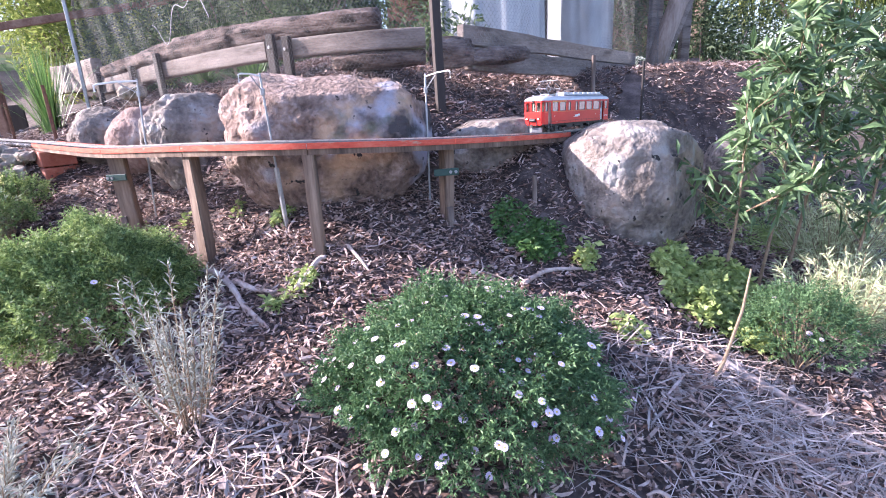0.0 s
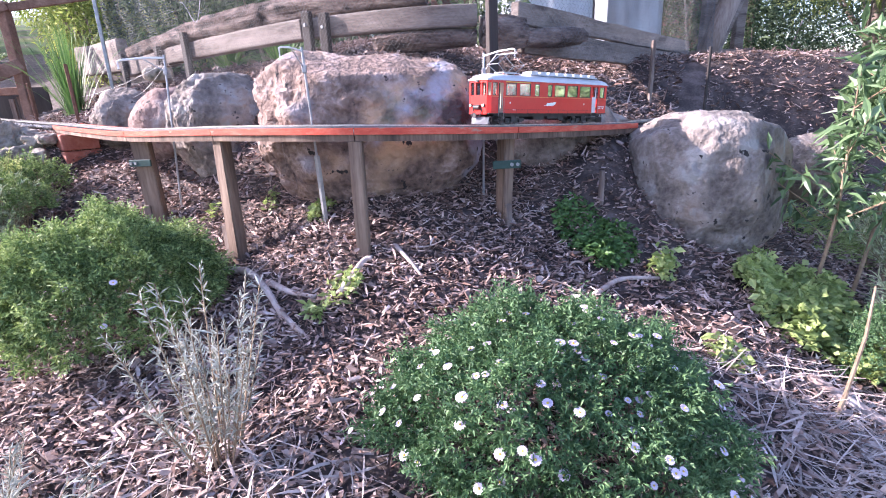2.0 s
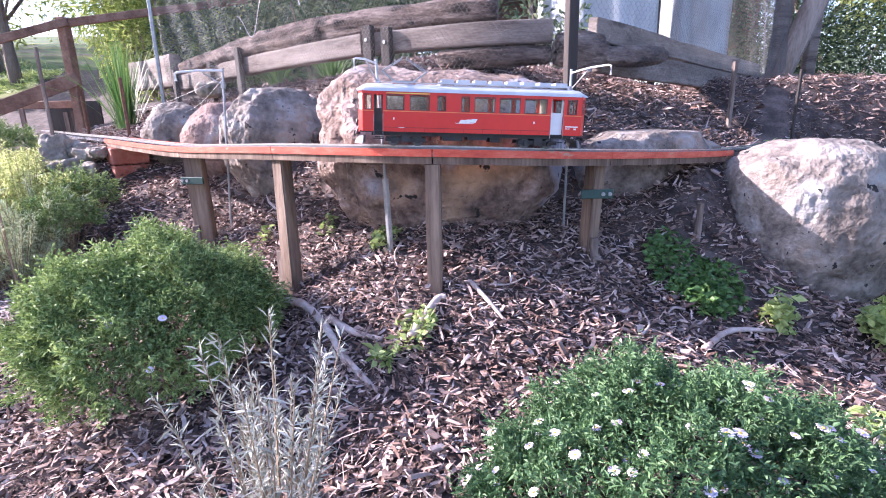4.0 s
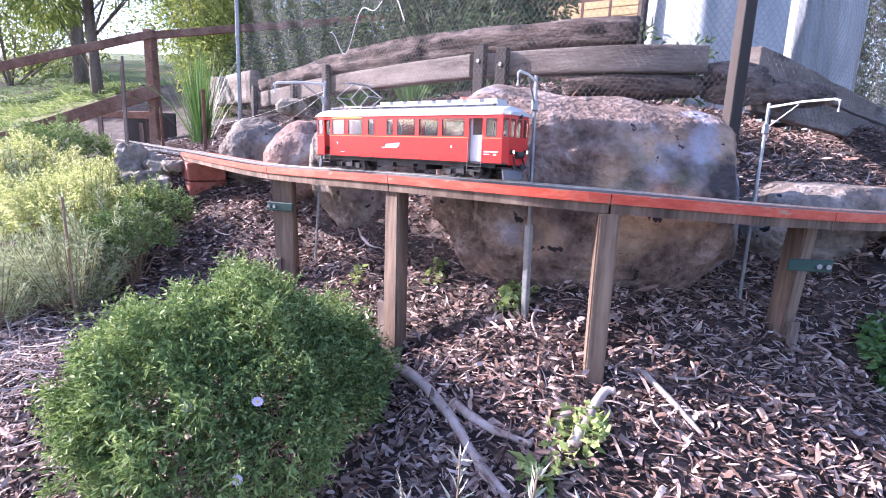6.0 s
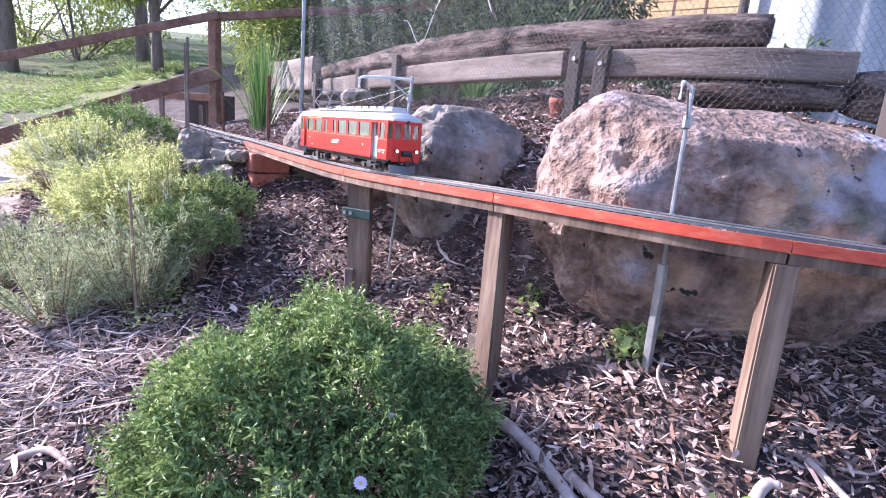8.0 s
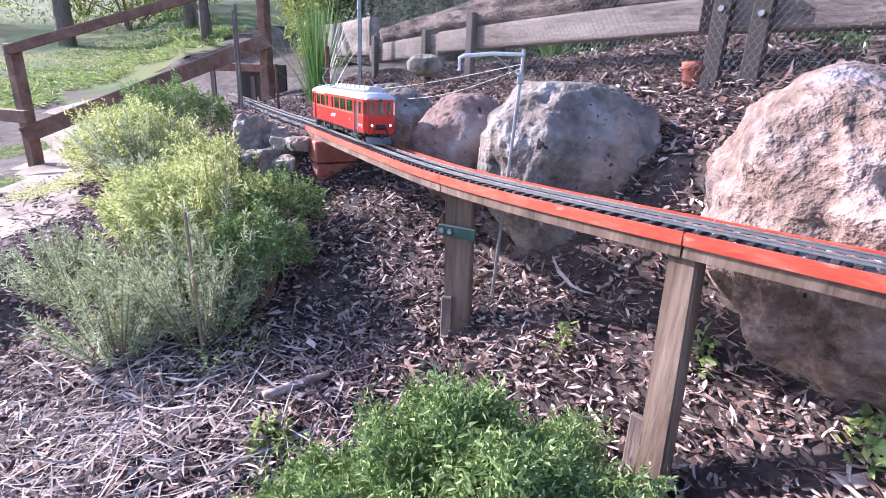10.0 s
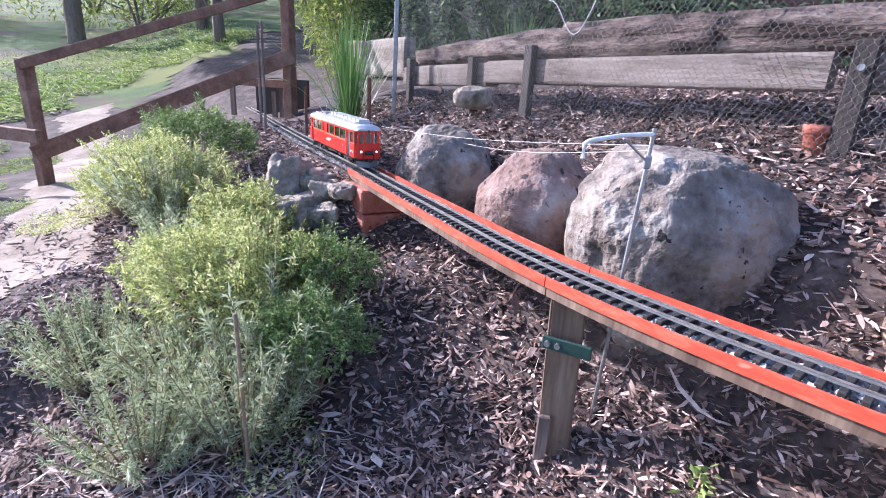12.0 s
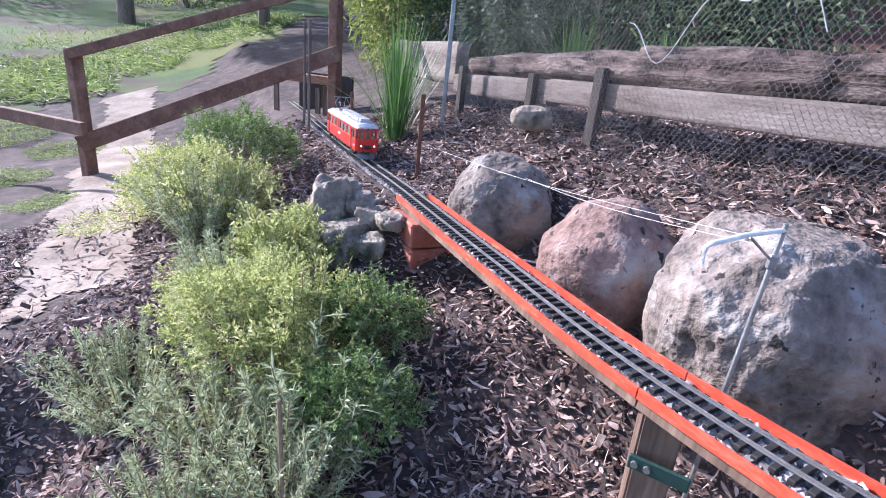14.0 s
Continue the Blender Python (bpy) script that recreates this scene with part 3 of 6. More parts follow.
def near_bias(x, y, rng):
    keep = off_track(x, y, rng)
    keep &= ~((np.abs(y - 2.33 + 0.74 * (x + 3.45)) < 0.27) & (x < -3.62) & (rng.uniform(0, 1, len(x)) < 0.92))
    return keep & (rng.uniform(0, 1, len(x)) < np.where((y < 3.0) | (x < -1.0), 1.0, 0.6))


def behind_only(x, y, rng):
    return off_track(x, y, rng) & ((y > 2.75 + 0.0 * x) | (rng.uniform(0, 1, len(x)) < 0.3))


def on_ballast(rng, n):
    s = np.where(rng.uniform(0, 1, n) < 0.6, rng.uniform(S_LEFT, S_RIGHT, n), rng.uniform(1.5, S_LEFT, n))
    side = rng.uniform(-0.056, 0.056, n)
    p = np.stack([np.interp(s, LINE_S, LINE[:, k]) for k in range(3)], -1)
    d = np.stack([np.interp(s + 0.02, LINE_S, LINE[:, k]) - np.interp(s - 0.02, LINE_S, LINE[:, k]) for k in range(2)], -1)
    d /= np.linalg.norm(d, axis=1, keepdims=True)
    p[:, 0] -= d[:, 1] * side
    p[:, 1] += d[:, 0] * side
    p[:, 2] += -0.009 + rng.uniform(0, 0.007, n) - 0.010 * (np.abs(np.abs(side) - 0.0225) < 0.004)
    return p


scatter("ballast", 23000, on_ballast, chunks(0.0030, ((0.7, 1.0), (0.6, 0.9)), 0.5), GRAVEL, "small mixed gravel between the ties", "gravel", 21)
scatter("bark_mulch", 60000, strewn(-4.9, 2.5, 0.6, 4.8, 0.004, near_bias), chunks(0.0072, ((0.25, 0.6), (0.10, 0.3)), 0.35), CHIP, "dark bark chips strewn over the bank", "mulch", 22)
scatter("coarse_bark", 6000, strewn(-4.9, 2.5, 0.6, 4.8, 0.006, near_bias, 0.008), chunks(0.0115, ((0.2, 0.42), (0.08, 0.2)), 0.35), CHIP, "coarse bark pieces among the finer chips", "mulch", 28)
scatter("leaf_litter", 115000, strewn(-4.9, 2.5, 0.6, 4.8, 0.008, near_bias), blades(0.026, 0.0056, 0.35, 0.4), LITTER, "dry gum leaves and bark strips on the soil", "leaf litter", 23)


def straw_spots(x, y, rng):
    w = np.exp(-(((x - 0.95) / 0.45) ** 2 + ((y - 1.25) / 0.35) ** 2)) + 0.6 * np.exp(-(((x + 0.72) / 0.35) ** 2 + ((y - 1.0) / 0.25) ** 2)) + 0.7 * np.exp(-(((x + 2.2) / 0.4) ** 2 + ((y - 1.9) / 0.3) ** 2))
    return rng.uniform(0, 1, len(x)) < w


scatter("dry_straw", 38000, strewn(-2.8, 1.8, 0.5, 2.4, 0.012, straw_spots), blades(0.11, 0.0032, 0.3, 0.22), STRAW, "pale dry grass straw lying on the mulch", "straw", 24)
scatter("fine_leaf_litter", 16000, strewn(-2.0, 0.3, 1.2, 2.6, 0.006, near_bias), blades(0.022, 0.0056, 0.45, 0.4), LITTER, "small reddish-brown leaf scraps on the mulch", "leaf litter", 27)
scatter("large_leaf_litter", 5500, strewn(-4.8, 2.4, 0.6, 5.0, 0.014, behind_only, 0.012), blades(0.058, 0.0095, 0.5, 0.45), LITTER, "large curled dry gum leaves on the mulch", "leaf litter", 25)


# ---- the railcar ----
CAR_L, CAR_W = 0.650, 0.118
FLOOR, SILL, HEAD, EAVE = 0.042, 0.103, 0.146, 0.156     # heights over the rail


def bar(bm, x0, x1, y0, y1, z0, z1):
    box_into(bm, ((x0 + x1) / 2, (y0 + y1) / 2, (z0 + z1) / 2), (x1 - x0, y1 - y0, z1 - z0))


def railcar():
    car = thing("railcar", "red electric model railcar with a silver-grey roof", "model train")
    h, w, t = CAR_L / 2, CAR_W / 2, 0.003
    f = lambda u: -h + u * CAR_L
    opens = [(0.008, 0.040), (0.105, 0.185), (0.210, 0.297), (0.332, 0.370), (0.440, 0.478), (0.500, 0.594), (0.615, 0.710), (0.730, 0.835), (0.930, 0.976)]
    doors = [(0.050, 0.090), (0.855, 0.915)]
    hw = w - 0.012                                       # half width of the flat end
    body = bmesh.new()
    for sg in (-1, 1):
        y0, y1 = sorted((sg * (w - t), sg * w))
        cuts = sorted(opens + doors)
        x = f(0.0)
        for a, b in doors + [(1.0, 1.0)]:                # lower panels between the doors
            bar(body, x, f(a), y0, y1, FLOOR, SILL)
            x = f(b)
        x = f(0.0)
        for a, b in cuts + [(1.0, 1.0)]:                 # pillars between the openings
            bar(body, x, f(a), y0, y1, SILL, HEAD)
            x = f(b)
        bar(body, f(0), f(1), y0, y1, HEAD, EAVE)
        for e in (-1, 1):                                # chamfered corners with a slanting panel
            x0 = e * h
            vs = [(x0, sg * w), (x0 + e * 0.012, sg * hw), (x0 + e * (0.012 - t), sg * (hw - t * 0.5)), (x0 - e * 0.001, sg * (w - t))]
            for z0, z1 in ((FLOOR, SILL), (HEAD, EAVE)):
                lo = [body.verts.new((a, b, z0)) for a, b in vs]
                hi = [body.verts.new((a, b, z1)) for a, b in vs]
                for k in range(4):
                    body.faces.new((lo[k], lo[(k + 1) % 4], hi[(k + 1) % 4], hi[k]))
                body.faces.new(lo[::-1])
                body.faces.new(hi)
    for e in (-1, 1):
        x0, x1 = sorted((e * (h + 0.012), e * (h + 0.012 - t)))
        bar(body, x0, x1, -hw, hw, FLOOR - 0.004, SILL)
        bar(body, x0, x1, -hw, hw, HEAD, EAVE)
        for y in (-hw + 0.002, -0.017, 0.017, hw - 0.002):
            bar(body, x0, x1, y - 0.0035, y + 0.0035, SILL, HEAD)
    bmesh.ops.recalc_face_normals(body, faces=body.faces)
    part("body", body, CAR_RED, car)
    fl = bmesh.new()
    bar(fl, -h - 0.008, h + 0.008, -w + 0.003, w - 0.003, FLOOR - 0.003, FLOOR + 0.002)
    part("floor", fl, CAR_BLACK, car, "black underframe floor")
    # roof: an arched shell with drooping ends
    vs, fs, n, m = [], [], 34, 12
    for i in range(n + 1):
        x = -h - 0.016 + (2 * h + 0.032) * i / n
        end = min(1.0, (h + 0.016 - abs(x)) / 0.035)
        for k in range(m + 1):
            a = math.pi * k / m
            y = -math.cos(a) * (w + 0.003) * (0.86 + 0.14 * end ** 0.5)
            vs.append((x, y, EAVE - 0.002 + math.sin(a) ** 0.75 * 0.024 * (0.35 + 0.65 * math.sin(end * math.pi / 2))))
    for i in range(n):
        for k in range(m):
            a = i * (m + 1) + k
            fs.append((a, a + m + 1, a + m + 2, a + 1))
    base = len(vs)
    fs.append(tuple(range(m + 1)))
    fs.append(tuple(range(base - m - 1, base))[::-1])
    fs += [(i * (m + 1), i * (m + 1) + m, (i + 1) * (m + 1) + m, (i + 1) * (m + 1)) for i in range(n)]
    part("roof", (vs, fs), CAR_ROOF, car, "silver-grey arched roof", smooth=False)
    # panes, trims, doors
    for sg in (-1, 1):
        for a, b in opens:
            bm = bmesh.new()
            bar(bm, f(a), f(b), sg * (w - 0.0022), sg * (w - 0.0012), SILL, HEAD)
            pane = part("window_pane", bm, PANE, car)
            pane.visible_shadow = False
            fr = bmesh.new()
            for x0, x1, z0, z1 in ((f(a), f(b), SILL, SILL + 0.0016), (f(a), f(b), HEAD - 0.0016, HEAD), (f(a), f(a) + 0.0014, SILL, HEAD), (f(b) - 0.0014, f(b), SILL, HEAD)):
                bar(fr, x0, x1, *sorted((sg * (w - 0.001), sg * (w + 0.0006))), z0, z1)
            part("window_frame", fr, CAR_BLACK, pane)
        bm = bmesh.new()
        for x0, x1 in ((0.0, 0.05), (0.09, 0.855), (0.915, 1.0)):
            bar(bm, f(x0), f(x1), *sorted((sg * w, sg * (w + 0.0008))), SILL - 0.0042, SILL - 0.0024)
        part("belt_line", bm, CAR_ORANGE, car, "thin orange belt line")
        bm = bmesh.new()
        for k in range(9):
            bar(bm, f(0.1 + 0.088 * k), f(0.1 + 0.088 * k) + 0.0008, *sorted((sg * w, sg * (w + 0.0006))), FLOOR, FLOOR + 0.012)
        bar(bm, f(0.095), f(0.85), *sorted((sg * w, sg * (w + 0.0006))), FLOOR + 0.0115, FLOOR + 0.0125)
        part("skirt_seam", bm, CAR_BLACK, car)
        ya, yb = (0.105, 0.297)
        bm = bmesh.new()
        bar(bm, f(ya), f(yb), *sorted((sg * w, sg * (w + 0.0008))), HEAD + 0.0025, HEAD + 0.0050)
        part("class_stripe", bm, CAR_YELLOW, car, "yellow stripe over two windows")
        # recessed doors; a black panel paints in the shade of the open one
        for (a, b), mat, lab in zip(doors, (CAR_BLACK, CAR_WHITE), ("black panel for the shade in the open doorway", "white inner door")):
            bm = bmesh.new()
            d = 0.010 if mat is CAR_WHITE else 0.020
            bar(bm, f(a), f(b), *sorted((sg * (w - d), sg * (w - d - 0.002))), FLOOR + 0.002, SILL + 0.004)
            bar(bm, f(a), f(a) + 0.005, *sorted((sg * (w - d), sg * (w - d - 0.002))), SILL + 0.004, HEAD)
            bar(bm, f(b) - 0.005, f(b), *sorted((sg * (w - d), sg * (w - d - 0.002))), SILL + 0.004, HEAD)
            dr = part("door", bm, mat, car, lab)
            for x in (f(a), f(b)):
                part("handrail", rod((x, sg * (w + 0.002), FLOOR - 0.020), (x, sg * (w + 0.002), SILL - 0.01), 0.0007, seg=5), STEEL, dr, "thin steel handrail")
            for reach, low, high in ((0.004, 0.022, 0.019), (0.003, 0.011, 0.009)):
                bm = bmesh.new()
                bar(bm, f(a) - 0.002, f(b) + 0.002, *sorted((sg * (w - 0.010), sg * (w + reach))), FLOOR - low, FLOOR - high)
                part("step", bm, CAR_BLACK, dr)
        # slanted white emblem and small number bars
        bm = bmesh.new()
        for x0, x1, z0, z1, sl in ((0.415, 0.50, 0.0695, 0.0712, 0.0), (0.432, 0.458, 0.0712, 0.0800, 0.005), (0.460, 0.480, 0.0712, 0.0815, 0.005), (0.482, 0.508, 0.0730, 0.0832, 0.005)):
            y0, y1 = sorted((sg * w, sg * (w + 0.0007)))
            lo = [(f(x0), y0, z0), (f(x1), y0, z0), (f(x1), y1, z0), (f(x0), y1, z0)]
            vsx = [bm.verts.new(p) for p in lo] + [bm.verts.new((p[0] + sl, p[1], z1)) for p in lo]
            for q in ((0, 1, 2, 3), (4, 5, 6, 7), (0, 1, 5, 4), (1, 2, 6, 5), (2, 3, 7, 6), (3, 0, 4, 7)):
                bm.faces.new([vsx[i] for i in q])
        bmesh.ops.recalc_face_normals(bm, faces=bm.faces)
        part("emblem", bm, CAR_WHITE, car, "slanted white emblem")
        bm = bmesh.new()
        for x0, x1, z0, z1 in ((0.926, 0.985, 0.0665, 0.0695), (0.926, 0.948, 0.0610, 0.0630), (0.966, 0.978, 0.0595, 0.0635), (0.136, 0.141, 0.0755, 0.0815), (0.775, 0.781, 0.0740, 0.0805), (0.160, 0.185, 0.0530, 0.0543)):
            bm = bmesh.new()
            bar(bm, f(x0), f(x1), *sorted((sg * w, sg * (w + 0.0007))), z0, z1)
            part("number_bar", bm, CAR_WHITE, car, "small white lettering bar")
    for e in (-1, 1):
        x0 = e * (h + 0.0105)
        for y0, y1 in ((-hw + 0.006, -0.0205), (-0.0135, 0.0135), (0.0205, hw - 0.006)):
            bm = bmesh.new()
            bar(bm, *sorted((x0, x0 + e * 0.001)), y0, y1, SILL, HEAD)
            part("end_window", bm, PANE, car).visible_shadow = False
        for sg in (-1, 1):                               # slanted corner pane
            bm = bmesh.new()
            a, b = Vector((e * (h + 0.001), sg * (w - 0.002), 0)), Vector((e * (h + 0.0105), sg * (hw + 0.001), 0))
            vq = [bm.verts.new((*p.xy, z)) for z in (SILL, HEAD) for p in (a, b)]
            bm.faces.new((vq[0], vq[1], vq[3], vq[2]))
            part("end_window", bm, PANE, car).visible_shadow = False
        for y in (-0.034, 0.034):
            lamp = part("headlamp", rod((x0 + e * 0.001, y, FLOOR + 0.027), (x0 + e * 0.008, y, FLOOR + 0.027), 0.0058, seg=14), CAR_BLACK, car, "round headlamp")
            part("lens", rod((x0 + e * 0.0081, y, FLOOR + 0.027), (x0 + e * 0.0088, y, FLOOR + 0.027), 0.0046, seg=14), LAMP_GLOW, lamp, "warm glowing lens")
        part("top_lamp", rod((x0 + e * 0.001, 0, EAVE - 0.004), (x0 + e * 0.007, 0, EAVE - 0.004), 0.005, seg=14), CAR_BLACK, car)
        bm = bmesh.new()
        rod_into(bm, (x0 + e * 0.004, -0.016, FLOOR + 0.020), (x0 + e * 0.004, 0.016, FLOOR + 0.020), 0.0085, seg=12)
        rod_into(bm, (x0, 0.022, FLOOR + 0.018), (x0 + e * 0.012, 0.024, FLOOR - 0.012), 0.0022, seg=6)
        rod_into(bm, (x0, -0.022, FLOOR + 0.018), (x0 + e * 0.012, -0.024, FLOOR - 0.012), 0.0022, seg=6)
        part("end_equipment", bm, CAR_BLACK, car, "black roller and hoses on the end wall")
        bm = bmesh.new()
        rod_into(bm, (x0, 0, FLOOR - 0.008), (x0 + e * 0.016, 0, FLOOR - 0.008), 0.004, seg=8)
        rod_into(bm, (x0 + e * 0.014, 0, FLOOR - 0.008), (x0 + e * 0.018, 0, FLOOR - 0.008), 0.009, seg=14)
        part("buffer", bm, CAR_BLACK, car)
        bm = bmesh.new()                                 # snow plough
        for sg in (-1, 1):
            pts = [(x0 + e * 0.018, 0, 0.004), (x0 - e * 0.008, sg * 0.046, 0.004), (x0 - e * 0.012, sg * 0.046, 0.028), (x0 + e * 0.008, 0, 0.026)]
            vv = [bm.verts.new(p) for p in pts] + [bm.verts.new((p[0] - e * 0.003, p[1], p[2])) for p in pts]
            for q in ((0, 1, 2, 3), (7, 6, 5, 4), (0, 1, 5, 4), (1, 2, 6, 5), (2, 3, 7, 6), (3, 0, 4, 7)):
                bm.faces.new([vv[i] for i in q])
        bmesh.ops.recalc_face_normals(bm, faces=bm.faces)
        part("snow_plough", bm, PLOUGH, car, "grey steel snow plough")
    # roof gear
    rack = bmesh.new()
    for x in np.linspace(-0.10, 0.285, 9):
        bar(rack, x, x + 0.003, -0.026, 0.026, EAVE + 0.018, EAVE + 0.030)
    bar(rack, -0.105, 0.290, -0.030, -0.027, EAVE + 0.026, EAVE + 0.029)
    bar(rack, -0.105, 0.290, 0.027, 0.030, EAVE + 0.026, EAVE + 0.029)
    gear = part("resistor_rack", rack, CAR_ROOF, car, "pale roof resistor rack")
    for x in np.linspace(-0.10, 0.245, 8):
        bm = bmesh.new()
        bar(bm, x + 0.004, x + 0.040, -0.024, 0.024, EAVE + 0.026, EAVE + 0.038)
        part("resistor_box", bm, CAR_ROOF, gear)
    bm = bmesh.new()
    for sg in (-1, 1):
        for x in np.linspace(-0.28, 0.28, 15):
            bar(bm, x, x + 0.002, sg * 0.038 - 0.001, sg * 0.038 + 0.001, EAVE + 0.012, EAVE + 0.024)
        bar(bm, -0.285, 0.285, sg * 0.038 - 0.003, sg * 0.038 + 0.003, EAVE + 0.0235, EAVE + 0.025)
    part("roof_walk", bm, CAR_ROOF, car)
    bm = bmesh.new()
    px = -0.205
    bar(bm, px - 0.035, px + 0.035, -0.024, 0.024, EAVE + 0.026, EAVE + 0.030)
    for sx in (-1, 1):
        for sy in (-1, 1):
            rod_into(bm, (px + sx * 0.028, sy * 0.022, EAVE + 0.030), (px + sx * 0.066, sy * 0.028, EAVE + 0.056), 0.0014, seg=6)
            rod_into(bm, (px + sx * 0.066, sy * 0.028, EAVE + 0.056), (px + sx * 0.007, sy * 0.020, EAVE + 0.093), 0.0013, seg=6)
        rod_into(bm, (px + sx * 0.066, -0.028, EAVE + 0.056), (px + sx * 0.066, 0.028, EAVE + 0.056), 0.0013, seg=6)
        rod_into(bm, (px + sx * 0.007, -0.048, EAVE + 0.094), (px + sx * 0.007, 0.048, EAVE + 0.094), 0.0016, seg=6)
    part("pantograph", bm, STEEL, car, "raised diamond pantograph of thin steel rods")
    for sx in (-1, 1):
        for sy in (-1, 1):
            part("insulator", rod((px + sx * 0.03, sy * 0.02, EAVE + 0.014), (px + sx * 0.03, sy * 0.02, EAVE + 0.026), 0.004, seg=8), TERRACOTTA, car)
    # inside and underneath
    for x in np.arange(-0.235, 0.22, 0.047):
        for sg in (-1, 1):
            bm = bmesh.new()
            bar(bm, x, x + 0.004, sg * 0.033 - 0.019, sg * 0.033 + 0.019, FLOOR + 0.002, SILL - 0.002)
            bar(bm, x - 0.013, x + 0.017, sg * 0.033 - 0.019, sg * 0.033 + 0.019, FLOOR + 0.018, FLOOR + 0.022)
            part("seat", bm, CAR_SEAT, car)
    for x in (f(0.095), f(0.85)):
        bm = bmesh.new()
        bar(bm, x, x + 0.002, -w + 0.004, w - 0.004, FLOOR, EAVE - 0.002)
        part("partition", bm, CAR_SEAT, car)
    bm = bmesh.new()
    bar(bm, -0.09, -0.03, -0.040, 0.040, FLOOR - 0.024, FLOOR - 0.004)
    bar(bm, -0.015, 0.045, -0.042, 0.042, FLOOR - 0.020, FLOOR - 0.004)
    bar(bm, 0.055, 0.085, -0.036, 0.036, FLOOR - 0.026, FLOOR - 0.004)
    bar(bm, -0.30, 0.30, -0.044, -0.040, FLOOR - 0.012, FLOOR - 0.003)
    bar(bm, -0.30, 0.30, 0.040, 0.044, FLOOR - 0.012, FLOOR - 0.003)
    part("underframe_box", bm, CAR_BLACK, car)
    wheels = []
    for bx in (-0.20, 0.20):
        bm = bmesh.new()
        for sg in (-1, 1):
            bar(bm, bx - 0.060, bx + 0.060, sg * 0.036 - 0.003, sg * 0.036 + 0.003, 0.013, 0.024)
            for dx in (-0.036, 0.036):
                bar(bm, bx + dx - 0.007, bx + dx + 0.007, sg * 0.041 - 0.004, sg * 0.041 + 0.004, 0.009, 0.021)
            bar(bm, bx - 0.012, bx + 0.012, sg * 0.041 - 0.004, sg * 0.041 + 0.004, 0.012, 0.034)
        bar(bm, bx - 0.010, bx + 0.010, -0.036, 0.036, 0.018, FLOOR)
        bog = part("bogie", bm, CAR_BLACK, car, "black bogie frame")
        for dx in (-0.036, 0.036):
            bm = bmesh.new()
            for sg in (-1, 1):
                rod_into(bm, (0, sg * 0.0205, 0), (0, sg * 0.026, 0), 0.0150, seg=20)
                rod_into(bm, (0, sg * 0.0185, 0), (0, sg * 0.0205, 0), 0.0165, seg=20)
                for k in range(4):
                    a = math.pi * k / 4
                    bar(bm, -0.011, 0.011, *sorted((sg * 0.026, sg * 0.0268)), -0.001, 0.001)
            rod_into(bm, (0, -0.03, 0), (0, 0.03, 0), 0.003, seg=8)
            wh = part("wheelset", bm, PLOUGH, bog, "dull grey steel wheelset")
            wh.location = (bx + dx, 0, 0.0152)
            wheels.append((wh, bx + dx))
    return car, wheels


car, wheelsets = railcar()


# ---- catenary masts ----
def mast(foot, top, tip, sleeve=0.0, arm_r=0.0038):
    ob = thing("catenary_mast", "slim grey steel mast with a white bent arm", "mast", "masts along the track")
    foot, top, tip = Vector(foot), Vector(top), Vector(tip)
    d = (top - foot).normalized()
    bm = bmesh.new()
    rod_into(bm, foot - d * 0.1, top, 0.0048, 0.0045, 8)
    part("pole", bm, STEEL, ob)
    if sleeve:
        part("sleeve", box((0, 0, 0), (0.020, 0.014, sleeve), look(foot + d * sleeve / 2, foot + d * 2) @ pose(0, 0, 0, 0, 0, 0), 0.002), STEEL, ob, "flat grey steel stake")
    a = top - d * 0.012
    pts = [a, a.lerp(tip, 0.5) + Vector((0, 0, 0.006)), tip - (tip - a).normalized() * 0.012 + Vector((0, 0, 0.004)), tip, tip - Vector((0, 0, 0.028))]
    part("arm", tube(pts, [arm_r * 0.8] * 5, 8), WHITE_PAINT, ob, "white-painted bent arm")
    part("clamp", box((0, 0, 0), (0.016, 0.016, 0.028), Matrix.Translation(top - d * 0.07), 0.003), STEEL, ob)
    part("brace", rod(top - d * 0.07, a.lerp(tip, 0.45), 0.0025, seg=6), STEEL, ob)
    return ob


mast((-1.505, 2.50, ground_z(-1.505, 2.50)), (-1.481, 2.548, 1.365), (-1.60, 2.40, 1.335), arm_r=0.0058)
mast((-0.685, 2.065, ground_z(-0.685, 2.065)), (-0.70, 2.05, 1.325), (-0.735, 1.93, 1.315), sleeve=0.26)
mast((-0.085, 2.30, ground_z(-0.085, 2.30)), (-0.075, 2.34, 1.30), (0.035, 2.21, 1.298))

# ---- the terrace wall of timbers and logs ----
WALL = [(-4.6, 5.6), (-3.9, 5.25), (-3.3, 4.85), (-2.65, 4.35), (-2.05, 3.88), (-1.45, 3.46), (-0.9, 3.16), (-0.35, 2.98), (0.15, 3.08), (0.7, 3.55), (1.25, 4.25), (1.75, 5.0), (2.2, 5.8), (2.6, 6.6)]
WALL_P = spline([(*p, 0) for p in WALL], 16)
WALL_S = np.r_[0, np.cumsum(np.linalg.norm(np.diff(WALL_P, axis=0), axis=1))]


def on_wall(s, side=0.0, z=0.0):
    p = Vector([float(np.interp(s, WALL_S, WALL_P[:, k])) for k in range(3)])
    q = Vector([float(np.interp(s + 0.03, WALL_S, WALL_P[:, k]) - np.interp(s - 0.03, WALL_S, WALL_P[:, k])) for k in range(3)]).normalized()
    return p + Vector((-q.y, q.x, 0)) * side + Vector((0, 0, z)), q


def wall_s(x, y):
    return float(WALL_S[np.argmin((WALL_P[:, 0] - x) ** 2 + (WALL_P[:, 1] - y) ** 2)])


